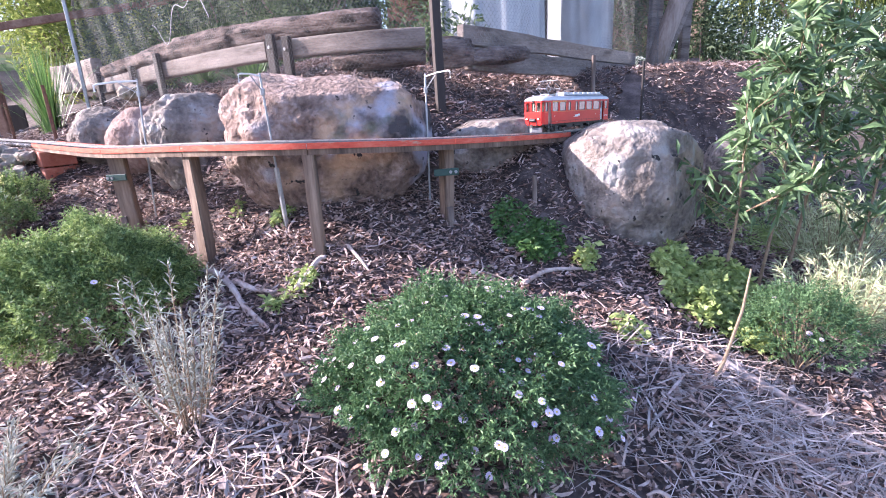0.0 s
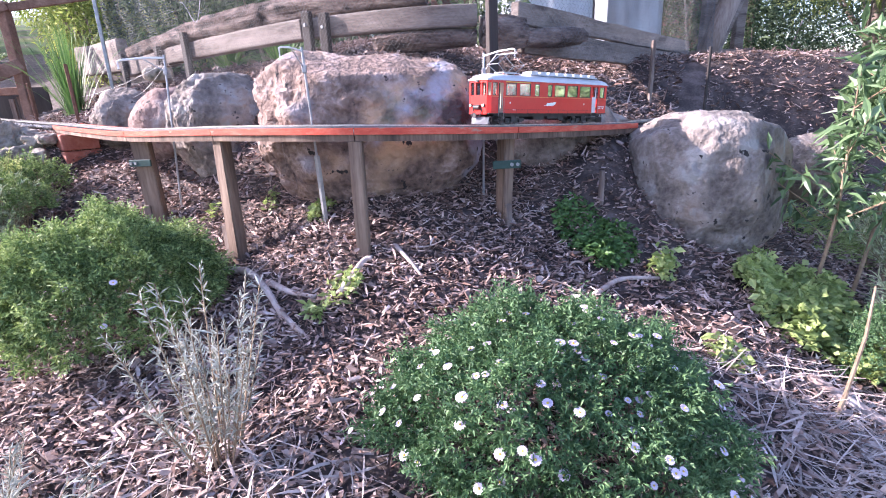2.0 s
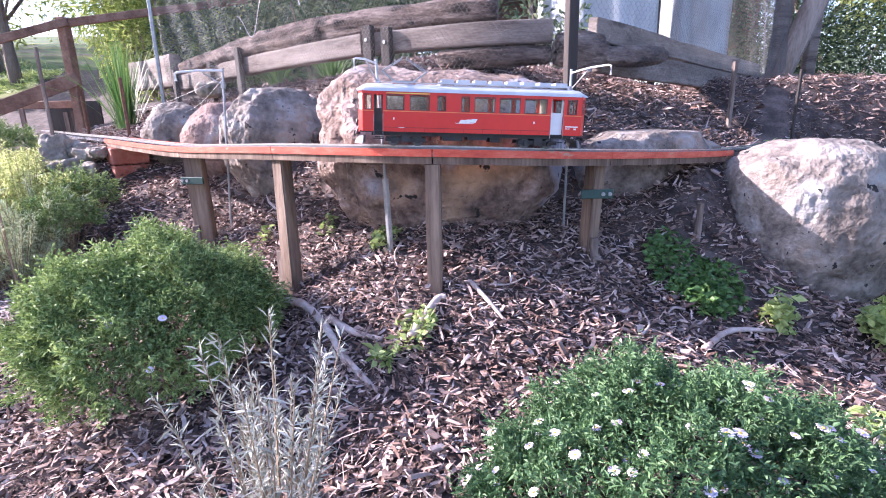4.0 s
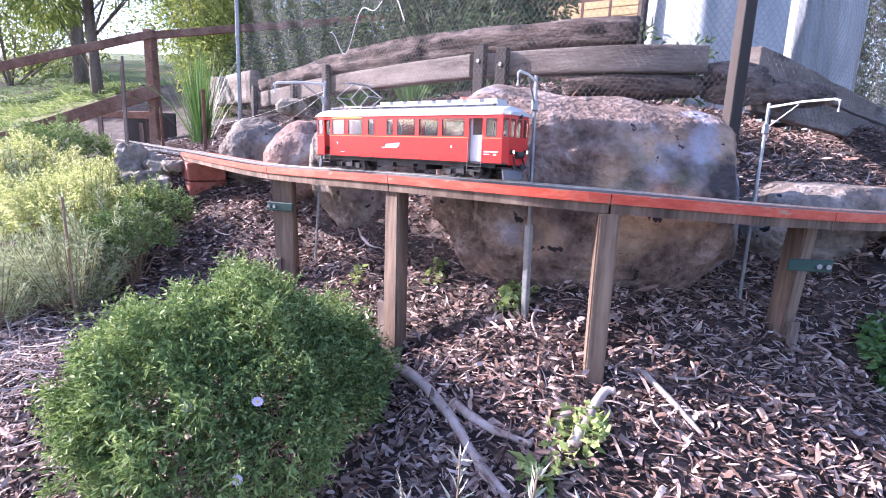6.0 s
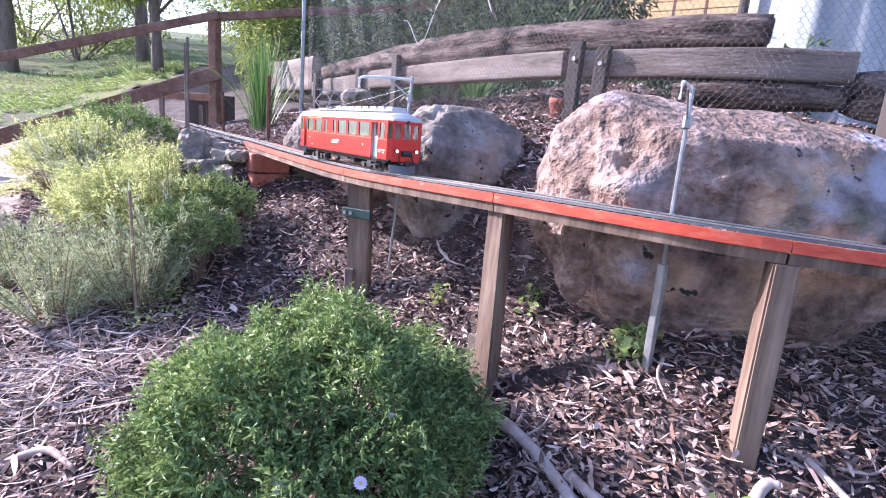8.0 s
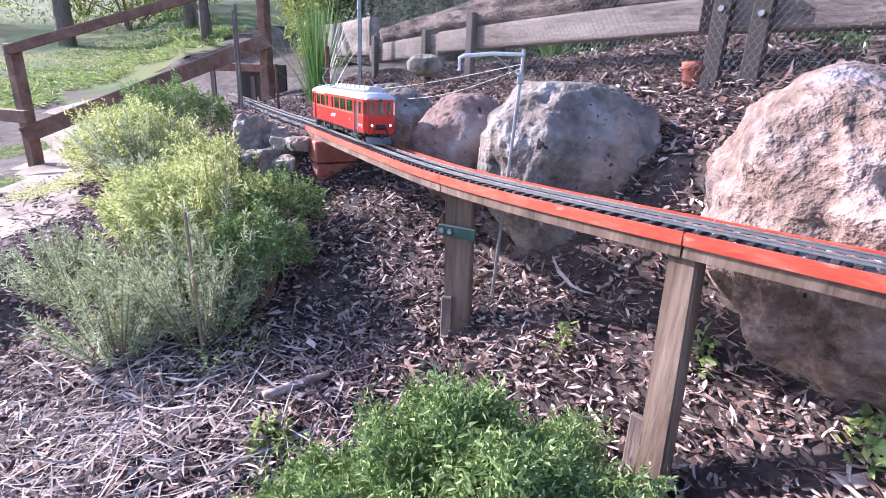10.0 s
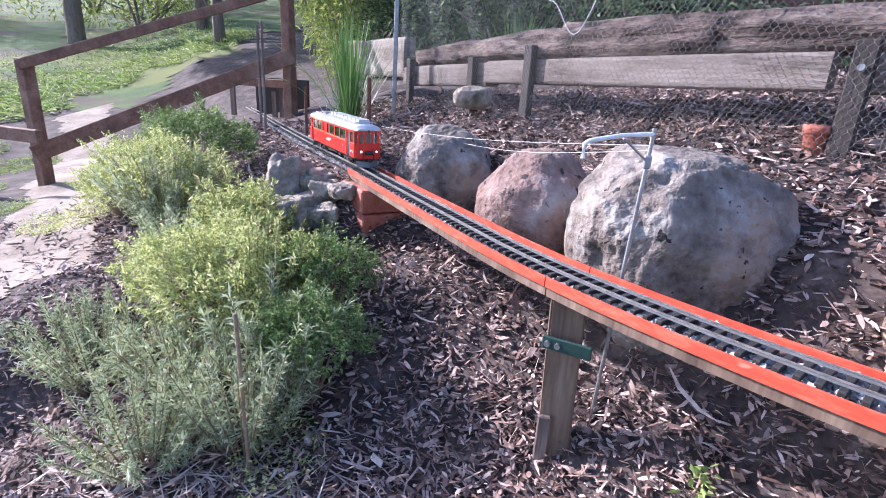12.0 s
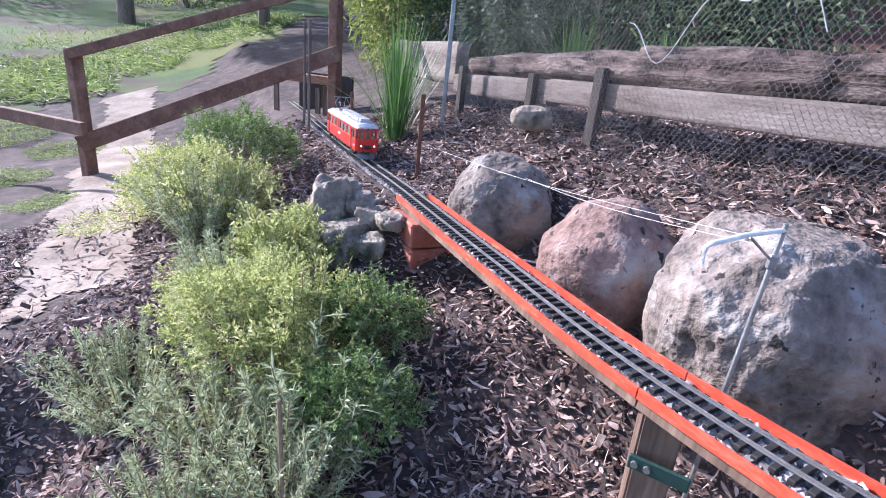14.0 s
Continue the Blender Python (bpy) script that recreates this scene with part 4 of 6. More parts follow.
def timber(name, label, category, s0, s1, z0, z1, thick, mat, lift0=0.0, lift1=0.0, rough=0.008, seed=0, round_=False, side=0.0):
    """A hewn timber or log along the wall from s0 to s1, lying between the heights z0 and z1."""
    n, seg = max(8, int((s1 - s0) / 0.04)), 20
    vs, fs = [], []
    for i in range(n + 1):
        u = i / n
        p, q = on_wall(s0 + (s1 - s0) * u, side)
        nrm = Vector((-q.y, q.x, 0))
        lift = lift0 + (lift1 - lift0) * u
        taper = 1.0 if not round_ else 0.82 + 0.18 * math.sin(math.pi * min(1, max(0, u * 1.1)))
        for k in range(seg):
            a = 2 * math.pi * k / seg
            c, s_ = math.cos(a), math.sin(a)
            if not round_:
                c, s_ = math.copysign(abs(c) ** 0.28, c), math.copysign(abs(s_) ** 0.28, s_)
            j = 1 + (0.34 if round_ else 0.05) * noise.noise(Vector((u * (s1 - s0) * 2.2 + seed, c * 1.6, s_ * 1.6))) + (0.30 if round_ else 0.02) * noise.noise(Vector((u * (s1 - s0) * 1.5 + seed, c * 7, s_ * 7)))
            vs.append(p + nrm * (c * thick / 2 * j * taper) + Vector((0, 0, (z0 + z1) / 2 + lift + s_ * (z1 - z0) / 2 * j * taper)))
    for i in range(n):
        for k in range(seg):
            k2 = (k + 1) % seg
            fs.append((i * seg + k, i * seg + k2, i * seg + seg + k2, i * seg + seg + k))
    fs += [tuple(range(seg))[::-1], tuple(n * seg + k for k in range(seg))]
    ob = part(name, (vs, fs), mat, smooth=round_)
    return tagged(ob, label, category, "terrace wall timbers")


ws = wall_s
timber("sleeper", "pale weathered timber sleeper standing on edge", "timber", ws(-4.5, 5.5), ws(-3.12, 4.7), 1.44, 1.70, 0.09, SLEEPER, seed=1)
timber("sleeper", "pale weathered timber sleeper standing on edge", "timber", ws(-3.1, 4.7), ws(-2.32, 4.1), 1.39, 1.51, 0.09, SLEEPER, 0.0, 0.03, seed=2)
timber("sleeper", "pale weathered timber sleeper standing on edge", "timber", ws(-2.30, 4.1), ws(-1.02, 3.22), 1.435, 1.545, 0.09, SLEEPER, 0.0, 0.03, seed=3)
timber("sleeper", "pale weathered timber sleeper standing on edge", "timber", ws(-0.98, 3.2), ws(-0.10, 2.99), 1.465, 1.57, 0.09, SLEEPER, 0.0, 0.0, seed=4)
timber("log", "dark rotting log on top of the terrace wall", "log", ws(-2.95, 4.6), ws(-1.35, 3.4), 1.50, 1.64, 0.15, LOG_WOOD, 0.0, 0.06, seed=9, round_=True, side=0.03)
timber("log", "dark rotting log on top of the terrace wall", "log", ws(-1.95, 3.8), ws(-0.36, 2.98), 1.545, 1.685, 0.15, LOG_WOOD, 0.03, 0.02, seed=13, round_=True, side=0.06)
timber("log", "dark half-buried log under the pale timbers", "log", ws(-0.62, 3.06), ws(-0.10, 2.99), 1.37, 1.47, 0.12, LOG_WOOD, 0.0, 0.0, seed=35, round_=True, side=0.02)
timber("log", "gnarled root stump between two timbers", "log", ws(-0.08, 2.99), ws(0.14, 3.07), 1.36, 1.52, 0.16, LOG_WOOD, 0.0, 0.0, seed=21, round_=True)
timber("log", "dark rotting log on top of the terrace wall", "log", ws(0.16, 3.09), ws(0.50, 3.35), 1.36, 1.46, 0.13, LOG_WOOD, 0.0, 0.02, seed=25, round_=True)
for a, c, h in (((0.10, 3.05, 1.530), (1.74, 5.08, 1.445), 0.105), ((0.14, 3.12, 1.405), (1.74, 5.10, 1.325), 0.13)):
    a, c = Vector(a), Vector(c)
    bm = box((0, 0, 0), ((c - a).length, 0.05, h), None, 0.004)
    for e in range(3):
        bmesh.ops.subdivide_edges(bm, edges=[g for g in bm.edges if abs((g.verts[0].co - g.verts[1].co).x) > 0.2], cuts=2)
    for v in bm.verts:
        v.co.z += 0.007 * noise.noise(Vector((v.co.x * 3, v.co.z * 8, h * 9)))
        v.co.y += 0.005 * noise.noise(Vector((v.co.x * 4, v.co.z * 20, 3)))
    ob = part("sleeper", bm, SLEEPER)
    ob.matrix_world = Matrix.Translation((a + c) / 2) @ (c - a).to_track_quat("X", "Z").to_matrix().to_4x4()
    tagged(ob, "long straight pale board sloping along the terrace", "timber", "terrace wall timbers")
for x, y, top in [(-2.05, 3.80, 1.61), (-2.42, 4.08, 1.56), (-1.00, 3.14, 1.60), (-0.89, 3.09, 1.58), (-3.02, 4.58, 1.56)]:
    z0 = ground_z(x, y) - 0.1
    st = part("stake", box((0, 0, 0), (0.055, 0.035, top - z0), bevel=0.004), BLACK_WOOD, label="short black stake bracing the terrace wall")
    p, q = on_wall(wall_s(x, y), -0.068)
    st.matrix_world = Matrix.Translation((p.x, p.y, (top + z0) / 2)) @ Matrix.Rotation(math.atan2(q.y, q.x), 4, "Z")
    tagged(st, "", "stake", "stakes of the terrace wall")
    if x in (-1.00, -0.89):
        bo = part("bolt", rod((0, -0.026, (top - z0) / 2 - 0.07), (0, -0.017, (top - z0) / 2 - 0.07), 0.009, seg=10), STEEL, st, "zinc bolt head")

# ---- netting and its posts ----
def hex_net(name, label, s0, s1, side, z0, z1, cell, r, sag=0.0):
    """Hexagonal wire netting hung along the wall line."""
    vs, fs = [], []
    def seg(a, b):
        d = (b - a)
        u = d.cross(Vector((0.3, 0.8, 0.5))).normalized()
        w = d.cross(u).normalized()
        k0 = len(vs)
        for p in (a, b):
            for c in range(3):
                an = 2.1 * c
                vs.append(p + u * (r * math.cos(an)) + w * (r * math.sin(an)))
        for c in range(3):
            c2 = (c + 1) % 3
            fs.append((k0 + c, k0 + c2, k0 + 3 + c2, k0 + 3 + c))
    rows, cols = int((z1 - z0) / (cell * 0.75)), int((s1 - s0) / cell)
    def at(i, j, top):
        s = s0 + (i + (0.5 if j % 2 else 0.0)) * cell
        zz = z0 + j * cell * 0.75 + (cell * 0.25 if top else 0)
        wob = 0.012 * math.sin(s * 5 + zz * 3) + 0.006 * math.sin(s * 17 + zz * 9)
        return on_wall(s, side + wob, zz + sag * math.sin((s - s0) / (s1 - s0) * math.pi))[0]
    for j in range(rows):
        for i in range(cols):
            a = at(i, j, False)
            b = at(i, j, True)
            # slanting sides to the next row, then the upright side
            s = s0 + (i + (0.5 if j % 2 else 0.0)) * cell
            up_l = on_wall(s - cell / 2, side + 0.012 * math.sin((s - cell / 2) * 5 + 3 * (z0 + (j + 1) * cell * 0.75)), z0 + (j + 1) * cell * 0.75)[0]
            up_r = on_wall(s + cell / 2, side + 0.012 * math.sin((s + cell / 2) * 5 + 3 * (z0 + (j + 1) * cell * 0.75)), z0 + (j + 1) * cell * 0.75)[0]
            seg(a, b)
            seg(b, up_l)
            seg(b, up_r)
    return tagged(part(name, (vs, fs), WIRE), label, "netting")


hex_net("wire_netting", "sagging hexagonal wire netting along the terrace wall", ws(-3.05, 4.55), ws(0.05, 3.0), -0.13, 1.24, 2.30, 0.021, 0.0007)
hex_net("wire_netting", "hexagonal wire netting beside the gate", ws(0.05, 3.0), ws(2.0, 5.4), -0.10, 1.30, 2.4, 0.024, 0.00065)
for x, y, zt, w, mat, lab in [(-3.06, 4.42, 2.6, 0.025, STEEL, "slim galvanised steel fence post"), (-0.03, 2.80, 2.7, 0.045, BLACK_WOOD, "tall dark timber fence post"), (1.02, 3.72, 1.42, 0.022, OLD_WOOD, "thin grey timber stake"),
                              (1.32, 3.6, 1.36, 0.014, BLACK_WOOD, "thin black stake beside the track"), (-2.76, 3.58, 1.43, 0.018, RUST, "rusty steel stake beside the track"), (-3.55, 4.15, 1.35, 0.016, RUST, "rusty steel stake beside the track"),
                              (0.40, 2.33, 0.83, 0.018, OLD_WOOD, "short grey peg in the mulch"), (-2.25, 2.15, 0.93, 0.008, STEM, "thin bare plant stake"), (-4.05, 4.35, 1.75, 0.016, OLD_WOOD, "thin grey garden stake"), (-4.35, 4.65, 1.75, 0.016, OLD_WOOD, "thin grey garden stake"),
                              (1.85, 4.5, 1.3, 0.03, OLD_WOOD, "thin grey timber stake")]:
    z0 = ground_z(x, y) - 0.15
    ob = part("fence_post" if zt > 2 else "stake", box((0, 0, 0), (w, w, zt - z0), bevel=0.002), mat, label=lab)
    ob.matrix_world = pose(x, y, (zt + z0) / 2, random.uniform(-1, 1), random.uniform(-1, 1), 20)
    tagged(ob, "", "post" if zt > 2 else "stake")
wire_pts = [on_wall(u, -0.12, 1.78 + 0.10 * math.sin(9 * u) + 0.05 * math.sin(23 * u))[0] for u in np.linspace(ws(-1.9, 3.75), ws(-1.35, 3.4), 30)]
tagged(part("loose_wire", tube(wire_pts, [0.0022] * 30, 5), STEEL), "loose bent wire hooked into the netting", "wire")
for k, (p0, p1) in enumerate([((-2.2, 3.35, 1.20), (-1.485, 2.545, 1.32)), ((-2.65, 3.5, 1.22), (-1.485, 2.545, 1.33))]):
    p0, p1 = Vector(p0), Vector(p1)
    tagged(part("overhead_wire", tube([p0.lerp(p1, u) - Vector((0, 0, 0.02 * math.sin(u * math.pi))) for u in np.linspace(0, 1, 12)], [0.0006] * 12, 5), WHITE_PAINT), "thin pale overhead wire tied to a mast", "wire")


# ---- plants ----
def leaves(points, ups, length, width, rng, droop=0.2, fold=0.25, plain=False):
    """Pointed folded leaves at points, each along its up direction: verts, faces."""
    n = len(points)
    d = ups / np.linalg.norm(ups, axis=1, keepdims=True)
    side = np.cross(d, rng.normal(0, 1, (n, 3)))
    side /= np.linalg.norm(side, axis=1, keepdims=True) + 1e-9
    nrm = np.cross(side, d)
    ln = (length * np.exp(rng.normal(0, 0.25, n)))[:, None]
    wd = (width * np.exp(rng.normal(0, 0.2, n)))[:, None]
    base, tip = points, points + d * ln - np.array((0, 0, 1)) * ln * droop
    mid = points + d * ln * 0.45
    v = np.stack([base, mid + side * wd / 2 + nrm * wd * fold, tip, mid - side * wd / 2 + nrm * wd * fold, mid], 1)
    if plain:
        v = v[:, :4]
        return v.reshape(-1, 3), (np.array([(0, 1, 2), (0, 2, 3)])[None] + (np.arange(n) * 4)[:, None, None]).reshape(-1, 3)
    f = (np.array([(0, 1, 4), (1, 2, 4), (0, 4, 3), (4, 2, 3)])[None] + (np.arange(n) * 5)[:, None, None]).reshape(-1, 3)
    return v.reshape(-1, 3), f


def join(chunks_):
    vs, fs, k = [], [], 0
    for v, f in chunks_:
        vs.append(v)
        fs.append(f + k)
        k += len(v)
    return np.concatenate(vs).tolist(), np.concatenate(fs).tolist()


def mound(centre, radii, n, rng, rough=0.16, low=-0.15):
    """Points and outward ways over a lumpy mound."""
    d = rng.normal(0, 1, (n, 3))
    d /= np.linalg.norm(d, axis=1, keepdims=True)
    d[:, 2] = np.where(d[:, 2] < low, -d[:, 2], d[:, 2])
    lump = 1 + rough * (0.7 * np.sin(13 * d[:, 0] + 4 * d[:, 1]) * np.sin(12 * d[:, 1] + 9 * d[:, 2] + centre[1] * 5) + np.sin(5 * d[:, 0] + centre[0] * 9) * np.sin(6 * d[:, 1] + 2) + 0.6 * np.sin(11 * d[:, 0] + 7 * d[:, 2]) * np.cos(9 * d[:, 1]))
    depth = 1 - np.abs(rng.normal(0, 0.10, n))
    p = np.array(centre) + d * np.array(radii) * (lump * depth)[:, None]
    return p, d


def bush(name, label, centre, radii, n, length, width, mat, seed, twigs=34, rough=0.14, up=0.5, core=True, category="shrub"):
    rng = np.random.default_rng(seed)
    ob = thing(name, label, category, at=(centre[0], centre[1], ground_z(centre[0], centre[1])))
    o = np.array(ob.location)
    p, d = mound(np.array(centre) - o, radii, n, rng, rough)
    m, per = n // 12, 12                                  # sprigs of a dozen leaves
    sp, sd = mound(np.array(centre) - o, np.array(radii) * 0.94, m, rng, rough)
    way = sd + rng.normal(0, 0.35, (m, 3)) + np.array((0, 0, up))
    way /= np.linalg.norm(way, axis=1, keepdims=True)
    reach = length * rng.uniform(0.8, 3.6, m) ** 1.15
    u = np.tile(np.linspace(0.0, 1.0, per), (m, 1))
    at = (sp[:, None, :] + way[:, None, :] * (u * reach[:, None])[..., None]).reshape(-1, 3)
    ways = np.repeat(way, per, 0) * 0.7 + rng.normal(0, 0.6, (m * per, 3))
    part("foliage", join([leaves(at, ways, length, width, rng, plain=True)]), mat, ob)
    bm = bmesh.new()
    q, dq = mound(np.array(centre) - o, np.array(radii) * 0.84, twigs, rng, rough)
    for a in q:
        rod_into(bm, (a[0] * 0.15, a[1] * 0.15, -0.02), a * 0.9, 0.003, 0.0009, 5)
    tagged(part("branchwork", bm, STEM, ob, "thin woody stems"), kind="stuff")
    return ob, p, d


def flower_mesh(petals, r):
    bm = bmesh.new()
    for k in range(petals):
        a = 2 * math.pi * k / petals
        c, s = math.cos(a), math.sin(a)
        w = r * 0.22
        vs = [bm.verts.new((c * r * u - s * w * v, s * r * u + c * w * v, z)) for u, v, z in ((0.15, -0.4, 0), (0.75, -1, 0.12 * r), (1, 0, 0.05 * r), (0.75, 1, 0.12 * r), (0.15, 0.4, 0))]
        bm.faces.new(vs)
    return bm


def flowers(parent, spots, r, seed):
    rng = random.Random(seed)
    first = None
    for p, d in spots:
        q = Vector(d).lerp(Vector((0, 0, 1)), 0.45).to_track_quat("Z", "Y").to_matrix().to_4x4()
        m = Matrix.Translation(Vector(p) + Vector(d) * 0.012) @ q @ Matrix.Scale(rng.uniform(0.75, 1.2), 4)
        if first is None:
            fl = part("flower", flower_mesh(13, r), PETAL, parent, "pale mauve daisy flower")
            ce = part("flower_centre", rod((0, 0, 0), (0, 0, r * 0.2), r * 0.24, r * 0.14, 8), POLLEN, fl)
            first = (fl.data, ce.data)
        else:
            fl, ce = new("flower", first[0]), new("flower_centre", first[1])
            fl.parent, ce.parent = parent, fl
        fl.matrix_basis = m


# fine-leaved round bush
b1, p, d = bush("shrub", "dense round dark green fine-leaved bush", (-1.31, 1.69, 0.53), (0.31, 0.35, 0.30), 96000, 0.0138, 0.0046, BUSH, 41, twigs=14)
pick = [i for i in range(0, 96000, 26) if d[i][1] < -0.1 and d[i][2] > 0.0][:5]
flowers(b1, [(p[i], d[i]) for i in pick], 0.0095, 1)
# daisy bush
b2, p, d = bush("shrub", "spreading green daisy bush with pale mauve flowers", (0.04, 1.28, 0.36), (0.41, 0.34, 0.31), 84000, 0.0135, 0.0044, BUSH_B, 42, twigs=14)
rng = random.Random(8)
pick = rng.sample([i for i in range(84000) if d[i][2] > -0.1 and d[i][1] < 0.6], 165)
flowers(b2, [(p[i], d[i]) for i in pick], 0.0108, 2)
b3, p, d = bush("shrub", "small green daisy bush with few flowers", (1.32, 1.78, 0.24), (0.22, 0.20, 0.20), 16000, 0.0125, 0.004, BUSH_B, 43)
flowers(b3, [(p[i], d[i]) for i in rng.sample([i for i in range(16000) if d[i][2] > 0.1], 9)], 0.0095, 3)


def wand_shrub(label, centre, spread, height, wands, mat, seed, length=0.035, width=0.004, per=46, lean=0.5):
    """Upright wands set with narrow leaves."""
    rng = np.random.default_rng(seed)
    z = ground_z(*centre)
    ob = thing("shrub", label, "shrub", at=(*centre, z))
    bm = bmesh.new()
    out = []
    for k in range(wands):
        a = rng.uniform(0, 2 * np.pi)
        r = spread * np.sqrt(rng.uniform(0, 1))
        h = height * rng.uniform(0.55, 1.0)
        foot = np.array((0.25 * r * np.cos(a), 0.25 * r * np.sin(a), -0.02))
        tip = np.array((r * np.cos(a), r * np.sin(a), h * (1 - lean * (r / spread) ** 2 * 0.6)))
        rod_into(bm, foot, tip, 0.0028, 0.001, 5)
        u = rng.uniform(0.25, 1.0, per)[:, None]
        pts = foot + (tip - foot) * u
        ways = (tip - foot) / np.linalg.norm(tip - foot) * 0.8 + rng.normal(0, 0.55, (per, 3))
        out.append(leaves(pts, ways, length, width, rng, droop=0.1))
    tagged(part("branchwork", bm, STEM, ob, "thin pale stems"), kind="stuff")
    part("foliage", join(out), mat, ob)
    return ob


wand_shrub("sparse dusty-grey narrow-leaved shrub", (-0.72, 1.17), 0.17, 0.46, 26, DUSTY, 51, 0.026, 0.0036, 85, lean=0.2)
wand_shrub("pale silver-grey narrow-leaved shrub", (-1.12, 0.98), 0.22, 0.22, 30, DUSTY, 52, 0.034, 0.0045)
wand_shrub("silver-blue feathery shrub with narrow leaves", (-2.33, 2.22), 0.20, 0.34, 60, SILVER, 59, 0.021, 0.0034, 110)
wand_shrub("silver-blue feathery shrub with narrow leaves", (-2.52, 2.08), 0.20, 0.28, 55, SILVER, 60, 0.020, 0.0034, 110)
bush("shrub", "low fine-leaved green shrub among silvery ones", (-2.26, 2.42, 0.72), (0.13, 0.12, 0.13), 9000, 0.0115, 0.005, BUSH, 67, rough=0.25)
wand_shrub("silver-green low lavender-like shrub", (-3.02, 2.30), 0.28, 0.30, 90, SILVER, 53, 0.020, 0.0038, 110)
wand_shrub("silver-green feathery shrub with long leaves", (-2.62, 2.30), 0.22, 0.30, 50, SILVER, 54, 0.026, 0.004, 90)
wand_shrub("silver-green feathery shrub with long leaves", (-2.95, 2.68), 0.24, 0.36, 60, SILVER, 55, 0.03, 0.005, 70)
wand_shrub("silver-green feathery shrub beside the path", (-3.55, 3.05), 0.30, 0.42, 70, SILVER, 56, 0.03, 0.005, 70)
wand_shrub("silver-grey narrow-leaved shrub under the saplings", (1.75, 2.1), 0.32, 0.40, 80, SILVER, 57, 0.05, 0.006, 50)
wand_shrub("silver-grey narrow-leaved shrub under the saplings", (2.15, 2.75), 0.40, 0.55, 90, SILVER, 58, 0.05, 0.006, 50)
bush("shrub", "sunlit yellow-green leafy shrub", (-2.70, 2.55, 0.74), (0.29, 0.26, 0.21), 24000, 0.0125, 0.0045, LIME, 61, rough=0.25)
bush("shrub", "sunlit yellow-green leafy shrub", (-2.92, 2.92, 0.82), (0.18, 0.18, 0.15), 12000, 0.0125, 0.0045, LIME, 62, rough=0.25)
bush("shrub", "sunlit yellow-green leafy shrub beside the path", (-3.75, 3.2, 0.84), (0.32, 0.28, 0.24), 22000, 0.0125, 0.0045, LIME, 63, rough=0.25)
bush("shrub", "grey-green mounded shrub beside the path", (-3.95, 3.65, 0.96), (0.30, 0.26, 0.22), 14000, 0.018, 0.006, BUSH, 64, rough=0.22)
bush("shrub", "sunlit yellow-green leafy shrub beside the path", (-4.02, 3.22, 0.76), (0.26, 0.2, 0.15), 12000, 0.0125, 0.0045, LIME, 65, rough=0.25)
bush("shrub", "low green sprouting plant under the bridge's end", (-2.42, 2.72, 0.78), (0.14, 0.13, 0.13), 6000, 0.013, 0.006, BUSH, 66, rough=0.3)

wand_shrub("airy yellow-green shrub with upright sprigs", (-2.58, 2.55), 0.26, 0.50, 60, LIME, 68, 0.022, 0.006, 90)
wand_shrub("airy yellow-green shrub with upright sprigs", (-2.90, 2.88), 0.20, 0.38, 40, LIME, 69, 0.022, 0.006, 80)
wand_shrub("airy silver-green shrub with drooping sprigs", (-2.36, 2.38), 0.20, 0.44, 34, SILVER, 78, 0.036, 0.0045, 80)
wand_shrub("airy yellow-green shrub beside the path", (-3.55, 3.12), 0.30, 0.46, 60, LIME, 79, 0.022, 0.006, 80)


def ground_leaves(name, label, spots, n, length, width, mat, seed, tall=0.06):
    """A patch of low leaves: spots of x, y, radius."""
    rng = np.random.default_rng(seed)
    pts = []
    for x, y, r in spots:
        k = int(n * r * r / sum(q[2] ** 2 for q in spots))
        a, u = rng.uniform(0, 2 * np.pi, k), r * np.sqrt(rng.uniform(0, 1, k))
        pts.append(np.stack([x + u * np.cos(a), y + u * np.sin(a)], -1))
    xy = np.concatenate(pts)
    top = tall * (0.6 + 0.4 * np.sin(23 * xy[:, 0]) * np.sin(19 * xy[:, 1]))
    z = heights(xy[:, 0], xy[:, 1]) + rng.uniform(0.2, 1, len(xy)) * np.abs(top) + 0.004
    p = np.concatenate([xy, z[:, None]], 1)
    ways = rng.normal(0, 1, p.shape) * np.array((1, 1, 0.35)) + np.array((0, -0.15, 0.25))
    ob = part(name, join([leaves(p, ways, length, width, rng, 0.15, 0.15)]), mat)
    return tagged(ob, label, "ground cover", kind="stuff")


ground_leaves("ground_cover", "dark green small-leaved groundcover by the boulder", [(0.30, 2.20, 0.11), (0.42, 2.16, 0.09), (0.36, 2.10, 0.08)], 1900, 0.022, 0.016, IVY, 71)
ground_leaves("weeds", "bright green leafy weeds below the boulder", [(1.05, 2.10, 0.17), (1.18, 1.88, 0.13), (1.3, 2.2, 0.15), (0.58, 2.06, 0.05), (1.00, 1.95, 0.12)], 4200, 0.030, 0.022, WEED, 72, 0.13)
ground_leaves("weeds", "small bright green weeds in the mulch", [(-0.55, 1.74, 0.055), (0.62, 1.62, 0.06), (-0.72, 2.12, 0.05), (-0.98, 2.3, 0.03), (-0.62, 1.66, 0.04), (-1.28, 2.35, 0.025), (1.5, 1.25, 0.10), (-1.85, 1.95, 0.05)], 1100, 0.026, 0.017, WEED, 73, 0.07)
ground_leaves("weeds", "low green weeds round the shrubs by the path", [(-3.2, 2.9, 0.3), (-2.45, 2.75, 0.12), (-4.4, 3.2, 0.3), (-2.2, 2.2, 0.12)], 6500, 0.014, 0.006, LIME, 74, 0.09)
